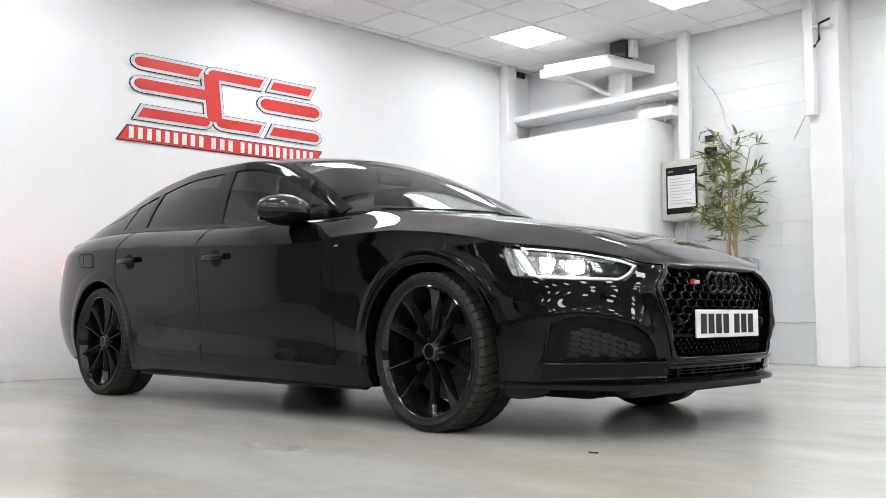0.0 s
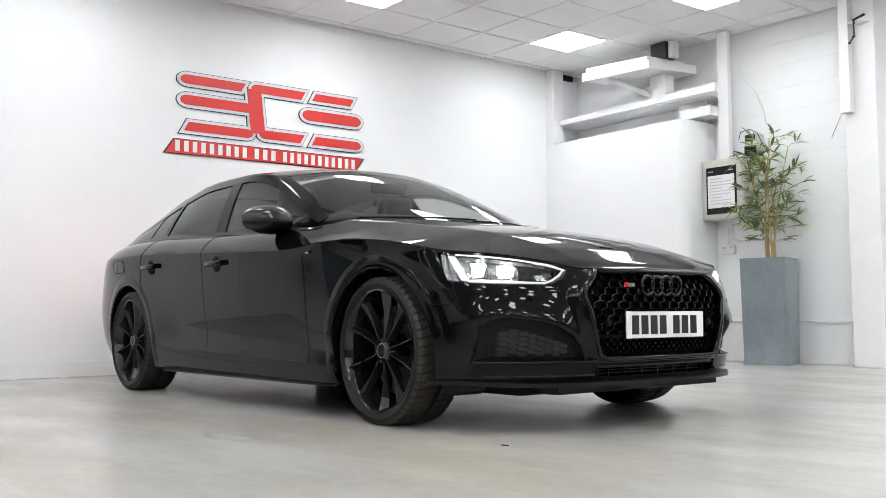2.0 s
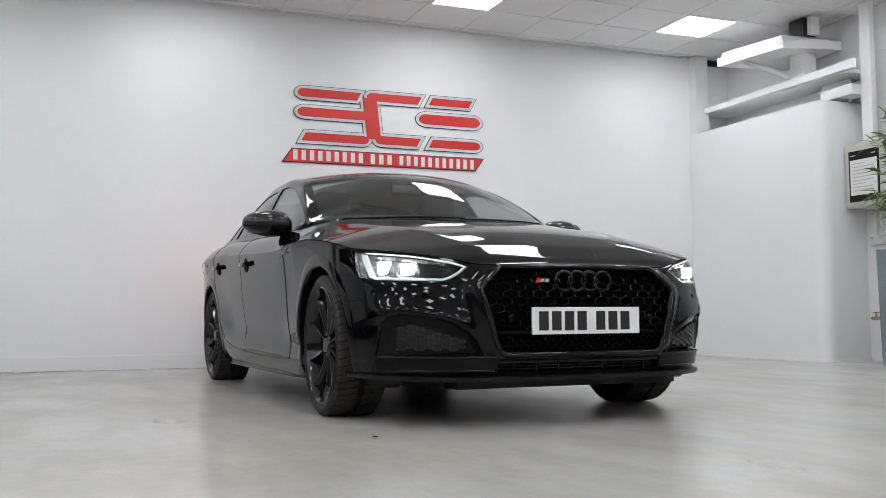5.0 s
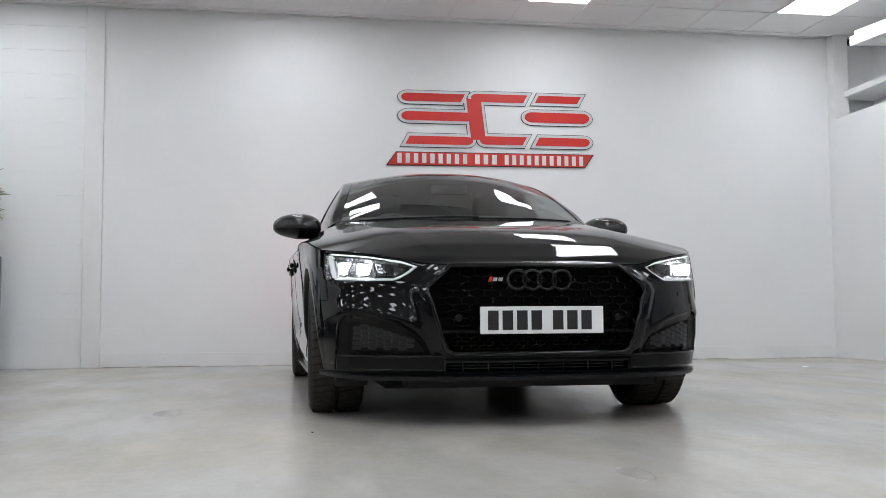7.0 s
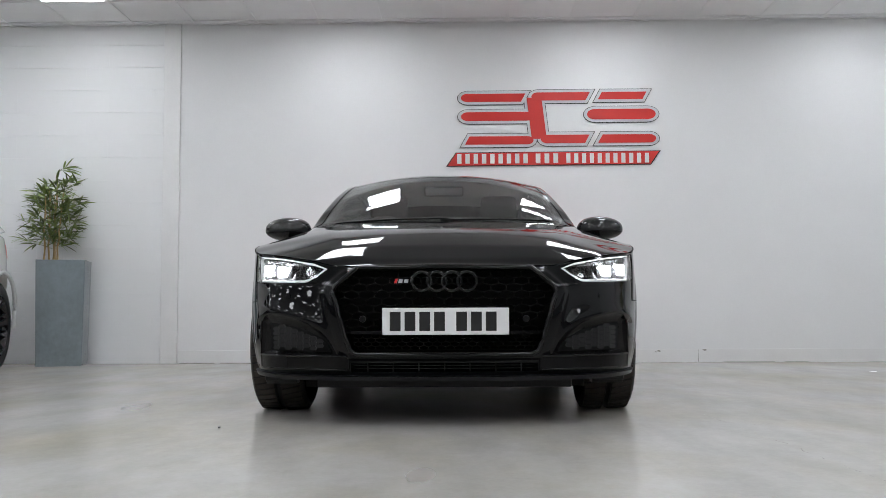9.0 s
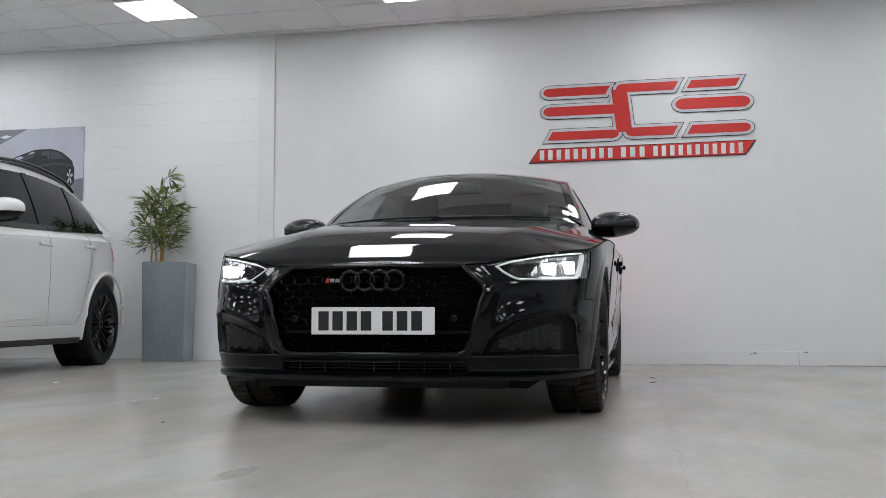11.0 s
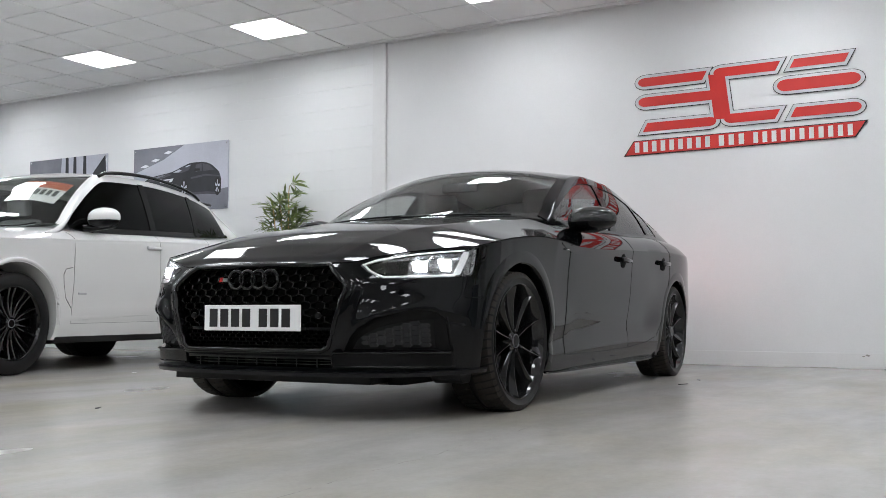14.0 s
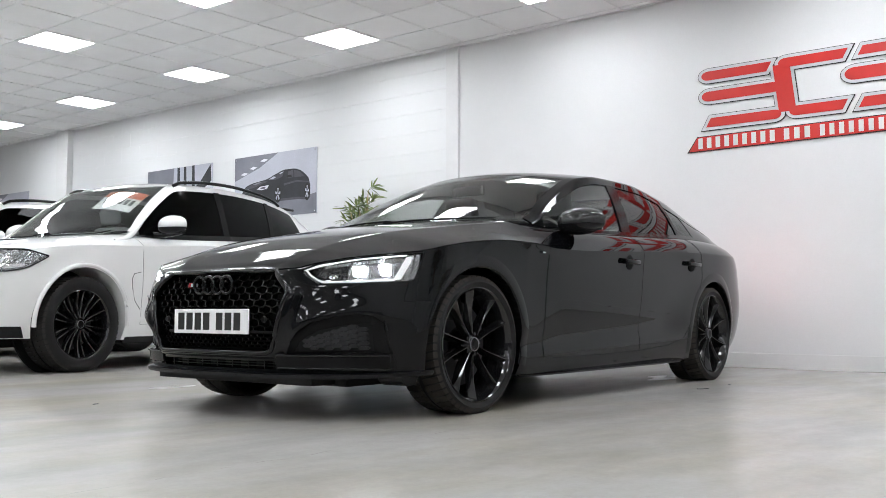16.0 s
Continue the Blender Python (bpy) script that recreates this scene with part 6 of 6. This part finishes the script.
# ---- planters with bamboo ----
PLANTER = material("grey_planter", (0.27, 0.315, 0.34), 0.16, metal=0.3, vary=0.14, scale=3, bump=0.03, bump_scale=25)
SOIL = material("dark_soil", (0.03, 0.025, 0.02), 0.9, vary=0.3, bump=0.8)
CANE = material("bamboo_cane", (0.46, 0.33, 0.15), 0.5, vary=0.2, scale=20)
LEAF = material("bamboo_leaf", (0.17, 0.225, 0.065), 0.45, vary=0.25, scale=25, piece=0.5, island=True)


def planter(x, y, turn, wd, ht, label):
    P = thing("planter", pose(x, y, 0, 0, 0, turn), label, "planter", "bamboo planters")
    a, b = wd / 2 * 0.93, wd / 2
    bm = bmesh.new()
    rings = []
    for hw, z in ((a, 0), (b, ht), (b - 0.02, ht), (b - 0.03, ht - 0.06)):
        rings.append([bm.verts.new((sx * hw, s2 * hw, z)) for sx, s2 in ((-1, -1), (1, -1), (1, 1), (-1, 1))])
    for i in range(3):
        for k in range(4):
            bm.faces.new((rings[i][k], rings[i][(k + 1) % 4], rings[i + 1][(k + 1) % 4], rings[i + 1][k]))
    bm.faces.new(rings[0][::-1])
    bmesh.ops.bevel(bm, geom=[e for e in bm.edges if e.calc_length() > ht * 0.8], offset=0.006, segments=2, affect="EDGES")
    part("pot", bm, PLANTER, P)
    part("soil", boxes((-b + 0.035, b - 0.035, -b + 0.035, b - 0.035, ht - 0.12, ht - 0.07)), SOIL, P)
    return P


def bamboo(x, y, z, seed, height, spread, label, dense=5):
    """Canes with thin side shoots and sprays of long narrow leaves."""
    rnd = random.Random(seed)
    P = thing("bamboo_plant", pose(x, y, z), label, "plant", "bamboo plants")
    leaves = bmesh.new()

    def leaf(p, d, ln):
        d = d.normalized()
        s = d.cross(Vector((0, 0, 1)))
        s = (s.normalized() if s.length > 0.01 else Vector((1, 0, 0)))
        s = (Matrix.Rotation(rnd.uniform(-0.7, 0.7), 3, d) @ s)
        w = ln * rnd.uniform(0.055, 0.085)
        rows = []
        for t, k in ((0, 0.15), (0.2, 0.9), (0.5, 1.0), (0.8, 0.55), (1, 0.02)):
            c = p + d * ln * t + Vector((0, 0, -0.28 * ln * t * t))
            up = d.cross(s) * (0.25 * w * k)
            rows.append((leaves.verts.new(c - s * w * k + up), leaves.verts.new(c), leaves.verts.new(c + s * w * k + up)))
        for i in range(4):
            for j in range(2):
                leaves.faces.new((rows[i][j], rows[i][j + 1], rows[i + 1][j + 1], rows[i + 1][j]))

    def spray(p, d, n, ln):
        for _ in range(n):
            v = d + Vector((rnd.gauss(0, 0.55), rnd.gauss(0, 0.55), rnd.gauss(0.1, 0.4)))
            leaf(p + d * rnd.uniform(-0.03, 0.03), v, ln * rnd.uniform(0.65, 1.15))

    for c in range(6):
        a = rnd.uniform(0, 6.28)
        lean = Vector((math.cos(a), math.sin(a), 0)) * rnd.uniform(0.02, 0.14) * spread * (1.0 if c else 0.15)
        top = height * rnd.uniform(0.62, 1.0) if c else height
        base = Vector((rnd.uniform(-0.06, 0.06), rnd.uniform(-0.06, 0.06), 0))
        pts = [base + lean * (t / 10) ** 1.5 * 2 + Vector((rnd.gauss(0, 0.004), rnd.gauss(0, 0.004), top * t / 10)) for t in range(11)]
        part("cane", tube(pts, lambda t: 0.011 - 0.006 * t, 6), CANE, P, smooth=60)
        for k in range(3, 11):
            for _ in range(2):
                b = rnd.uniform(0, 6.28)
                ln = spread * rnd.uniform(0.08, 0.26) * (1.15 - 0.5 * k / 10)
                d = Vector((math.cos(b), math.sin(b), rnd.uniform(0.15, 0.7))).normalized()
                q = pts[k] + d * ln
                tube([pts[k], pts[k] + d * ln * 0.5 + Vector((0, 0, 0.01)), q], 0.0022, 4, leaves)
                spray(q, d, dense, 0.165)
                if rnd.random() < 0.6:
                    spray(pts[k] + d * ln * 0.55, d, 2, 0.13)
    part("leaves", leaves, LEAF, P, "slender green leaves", kind="stuff")
    return P


planter(-6.965, -0.10, 14, 0.43, 0.975, "tall grey square planter against the block wall")
bamboo(-6.965, -0.22, 0.90, 3, 0.92, 1.0, "artificial bamboo with slender green leaves in a tall planter", 6)
planter(-4.49, 8.275, 15, 0.42, 0.985, "tall grey square planter beside the wall cabinet")
bamboo(-4.47, 8.275, 0.91, 8, 1.22, 1.25, "artificial bamboo with slender green leaves in a tall planter")

# ---- corner: ledge, bracketed platform and duct above the boxed wall ----
ledge = thing("wall_ledge", pose(0, 0, 0), "white painted beam ledge above the boxed wall", "ledge")
bm = bmesh.new()
pts = [(WALL_X + 0.02, 2.66), (-4.99, 2.672), (-4.99, 2.752), (WALL_X + 0.02, 2.715)]
prism(pts, 8.20, 8.24, "y", bm)
part("fascia", bm, TRIM_PAINT, ledge)
part("shelf", prism([(WALL_X + 0.02, 8.24), (-5.12, 8.24), (-5.12, WALL_Y - 0.004), (WALL_X + 0.02, WALL_Y - 0.004)], 2.66, 2.70, "z"), GREY_WALL, ledge)
part("gusset", prism([(-5.72, 2.44), (-5.62, 2.655), (-5.30, 2.655), (-5.30, 2.44)], 8.45, 8.49, "y"), TRIM_PAINT, ledge)
# solid dark block in place of the shade in the gap by the post
part("dark_slot", boxes((WALL_X + 0.004, WALL_X + 0.03, 8.31, 8.52, 3.24, CEIL - 0.008)), DARK_STEEL, ledge, "dark block standing for the shaded gap beside the post")
part("stub_beam", boxes((-5.50, -5.115, 8.30, 8.5, 2.46, 2.56), bevel=0.005), TRIM_PAINT, ledge)
plat = thing("wall_platform", pose(0, 0, 0), "white bracketed platform under the ceiling with a dark duct", "platform")
part("top", prism([(-6.42, 7.84), (-5.60, 7.96), (-5.46, 8.55), (-6.28, 8.60)], 2.985, 3.075, "z", bevel=0.004), TRIM_PAINT, plat)
part("upper_board", prism([(-6.40, 7.88), (-5.66, 8.00), (-5.58, 8.52), (-6.22, 8.58)], 3.076, 3.13, "z", bevel=0.004), TRIM_PAINT, plat)
part("post", boxes((-5.84, -5.64, 8.26, 8.40, 2.70, 2.984)), TRIM_PAINT, plat)
part("brace", tube([(-6.15, 7.95, 2.985), (-5.95, 8.2, 2.85), (-5.78, 8.33, 2.72)], 0.028, 6), TRIM_PAINT, plat)
part("duct", boxes((-5.78, -5.58, 8.20, 8.36, 3.131, CEIL - 0.003), bevel=0.01), DARK_STEEL, plat, "dark square duct")
part("duct_trim", boxes((-5.575, -5.52, 8.24, 8.34, 3.131, CEIL - 0.003)), TRIM_PAINT, plat)

# ---- wall cabinet with a framed notice, meter box, socket, pipes ----
CREAM = material("cream_metal", (0.55, 0.54, 0.49), 0.45, vary=0.05, scale=6, bump=0.08)
cab = thing("wall_cabinet", pose(-5.04, 8.37, 1.41), "cream metal wall cabinet with a framed notice", "cabinet")
part("body", boxes((-0.25, 0.25, 0, WALL_Y - 8.37 - 0.004, 0, 0.60), bevel=0.006), CREAM, cab)
part("door", boxes((-0.235, 0.235, -0.014, -0.001, 0.015, 0.585), bevel=0.005), CREAM, cab)
nf = part("notice_frame", boxes((-0.185, 0.165, -0.024, -0.015, 0.055, 0.525), bevel=0.004), SATIN_BLACK, cab, "dark framed notice")
part("notice_sheet", boxes((-0.165, 0.145, -0.026, -0.0245, 0.115, 0.44)), WHITE_PLASTIC, nf)
GREY_INK = material("grey_print", (0.5, 0.5, 0.51), 0.6)
for k in range(9):
    part("notice_bar", boxes((-0.135, -0.135 + (0.24 if k % 3 else 0.14), -0.0268, -0.0262, 0.40 - 0.031 * k, 0.409 - 0.031 * k)), GREY_INK, nf)
part("notice_bar", boxes((-0.16, -0.10, -0.0252, -0.0245, 0.478, 0.486)), GREY_INK, nf)
part("notice_bar", boxes((0.08, 0.13, -0.0252, -0.0245, 0.478, 0.486)), GREY_INK, nf)
for k in range(6):
    part("cabinet_vent", boxes((0.2502, 0.2525, 0.06, 0.10, 0.40 + 0.025 * k, 0.412 + 0.025 * k)), MATT_BLACK, cab)
mb = thing("meter_box", pose(-4.80, 8.50, 2.07), "small grey meter box above the cabinet", "meter")
part("housing", boxes((-0.075, 0.075, 0, WALL_Y - 8.50 - 0.004, 0, 0.17), bevel=0.01), CREAM, mb)
part("window", boxes((-0.06, 0.05, -0.006, -0.001, 0.10, 0.165), bevel=0.003), DARK_STEEL, mb)
part("terminal_cover", boxes((-0.07, 0.065, -0.012, -0.001, -0.06, 0.05), bevel=0.006), SATIN_BLACK, mb)
for k in range(3):
    part("conduit", tube([(-0.30 + 0.035 * k, 0.04, -0.06), (-0.30 + 0.035 * k, 0.04, 0.02 - 0.01 * k)], 0.013, 8), SILVER, mb)
so = thing("wall_socket", pose(-5.15, WALL_Y, 1.075), "white double wall socket below the cabinet", "socket")
part("back_box", boxes((-0.073, 0.073, -0.045, -0.001, 0, 0.088), bevel=0.004), WHITE_PLASTIC, so)
for k in (-1, 1):
    part("switch", boxes((k * 0.045 - 0.012, k * 0.045 + 0.012, -0.050, -0.0455, 0.055, 0.075)), CREAM, so)
tagged(part("conduit", tube([(-5.16, 8.58, 1.17), (-5.16, 8.58, 1.30), (-5.13, 8.58, 1.40)], 0.013, 8), TRIM_PAINT, smooth=60), "white conduit between socket and cabinet", "conduit")
tagged(part("conduit", tube([(-5.12, 8.585, 1.38), (-5.10, 8.585, 1.24), (-5.02, 8.585, 1.20), (-4.72, 8.585, 1.21), (-4.66, 8.585, 1.19)], 0.012, 8), TRIM_PAINT, smooth=60), "white conduit along the wall below the cabinet", "conduit")
vl = thing("stop_valve", pose(-5.17, 8.56, 0.40), "small brass stop valve on a thin pipe", "valve")
BRASS = material("brass", (0.34, 0.26, 0.17), 0.5, metal=1.0, vary=0.2, scale=30)
part("valve_body", tube([(-0.05, 0, 0), (0.05, 0, 0)], 0.015, 8), BRASS, vl)
part("valve_handle", boxes((-0.035, 0.035, -0.008, 0.008, 0.045, 0.058), bevel=0.003), BRASS, vl)
part("valve_stem", tube([(0, 0, 0), (0, 0, 0.05)], 0.007, 8), BRASS, vl)
pipe = [(-5.12, 8.585, 0.40), (-4.7, 8.585, 0.41), (-4.3, 8.585, 0.40), (-4.05, 8.585, 0.385), (-3.9, 8.585, 0.39), (-3.76, 8.585, 0.395)]
tagged(part("pipe", tube(pipe, 0.009, 8), TRIM_PAINT, smooth=60), "thin white pipe along the wall", "pipe")
cable = [(-4.99, 8.60, 2.98), (-4.95, 8.60, 2.86), (-4.80, 8.60, 2.68), (-4.72, 8.60, 2.50), (-4.69, 8.60, 2.33), (-4.60, 8.60, 2.19), (-4.52, 8.60, 2.05)]
tagged(part("cable", tube(cable, 0.005, 6), TRIM_PAINT, smooth=60), "thin white cable hanging down the wall", "cable")
loop = [(-4.93, 8.49, 2.20), (-4.90, 8.48, 2.27), (-4.80, 8.48, 2.285), (-4.72, 8.49, 2.24), (-4.68, 8.52, 2.12), (-4.64, 8.56, 2.02)]
tagged(part("cable", tube(loop, 0.004, 6), SATIN_BLACK, smooth=60), "thin dark cable over the meter box", "cable")

# steel bar and crank on the wide column
rod = thing("shutter_crank", pose(-3.59, 8.285, 2.92), "black cranked steel lever on the white column", "lever")
part("lever", tube([(0.10, 0, 0.15), (0.0, 0, 0.125), (0.0, 0, -0.02), (-0.05, 0, -0.08)], 0.012, 6), DARK_STEEL, rod, smooth=50)
part("lever_bracket", boxes((-0.07, 0.09, 0.005, 0.094, 0.10, 0.115)), TRIM_PAINT, rod)
hook = thing("hook_bar", pose(-3.76, 8.36, 2.27), "short grey rod slanting from the column", "rod")
part("bar", tube([(0, 0, 0), (-0.17, 0.10, -0.20)], 0.0045, 6), SILVER, hook, smooth=50)
fac = thing("column_cover", pose(-3.74, 8.30, 2.24), "white cable cover on the column", "cover")
part("cover", boxes((-0.005, 0.085, 0.0, 0.077, 0, CEIL - 2.24 - 0.003), bevel=0.004), TRIM_PAINT, fac)

# ---- painted blocks of the two block walls ----
BL, BH = 0.450, 0.222


def block_mesh(name, ln, h, d):
    bm = bmesh.new()
    lo = [bm.verts.new((0, sy_ * ln / 2, sz_ * h / 2)) for sy_, sz_ in ((-1, -1), (1, -1), (1, 1), (-1, 1))]
    mid = [bm.verts.new((d * 0.96, v.co.y, v.co.z)) for v in lo]
    hi = [bm.verts.new((d, v.co.y * (1 - 0.0001 / ln), v.co.z * (1 - 0.0014 / h))) for v in lo]
    for a, b in ((lo, mid), (mid, hi)):
        for k in range(4):
            bm.faces.new((a[k], a[(k + 1) % 4], b[(k + 1) % 4], b[k]))
    bm.faces.new(hi)
    bmesh.ops.recalc_face_normals(bm, faces=bm.faces)
    me = bpy.data.meshes.new(name)
    bm.to_mesh(me)
    bm.free()
    me.materials.append(BLOCK_PAINT)
    return me


def lay(parent, base, turn, along0, along1, near0, near1, joint):
    """Courses of blocks on a wall's face; those between near0 and near1 are objects, the others one mesh."""
    rnd = random.Random(5)
    full = {}
    verts, faces = [], []
    row, z = 0, BH / 2
    while z - BH / 2 < CEIL - 0.05:
        h = min(BH, CEIL - (z - BH / 2)) - joint
        a = along0 - (BL / 2 if row % 2 else 0)
        while a < along1:
            lo, hi = max(a, along0), min(a + BL, along1)
            ln = hi - lo - 0.0003
            if ln > 0.03:
                c = (lo + hi) / 2
                zz = z - BH / 2 + (h + joint) / 2
                out = rnd.uniform(-0.0002, 0.0002)
                key = (round(ln, 3), round(h, 3))
                if near0 <= c <= near1:
                    if key not in full:
                        full[key] = block_mesh("block", ln, h, 0.035)
                    o = new("block", full[key])
                    o.parent = parent
                    o.matrix_basis = base @ pose(out, c, zz)
                else:
                    n = len(verts)
                    for x, k in ((0.0, 0), (0.035, 0.002)):
                        for sy_, sz_ in ((-1, -1), (1, -1), (1, 1), (-1, 1)):
                            verts.append(base @ Vector((x + out, c + sy_ * (ln / 2 - k * 0.1), zz + sz_ * (h / 2 - k))))
                    faces.extend([tuple(n + i for i in f) for f in ((4, 5, 6, 7), (0, 1, 5, 4), (1, 2, 6, 5), (2, 3, 7, 6), (3, 0, 4, 7))])
            a += BL
        z += BH
        row += 1
    if verts:
        me = bpy.data.meshes.new("far_blocks")
        me.from_pydata(verts, [], faces)
        me.materials.append(BLOCK_PAINT)
        o = new("far_blocks", me)
        o.parent = parent
        tagged(o, kind="stuff")


lay(w2, Matrix.Translation((WALL_X - 0.035, 0, 0)), 0, SOUTH_Y + 0.01, 0.733, -4.2, 0.8, 0.0028)
lay(wn, Matrix.Translation((0, WALL_Y, 0)) @ pose(0, 0, 0, 0, 0, -90) @ Matrix.Translation((-0.031, 0, 0)), 0, -5.28, PALE_X - 0.01, -5.3, -2.4, 0.0014)
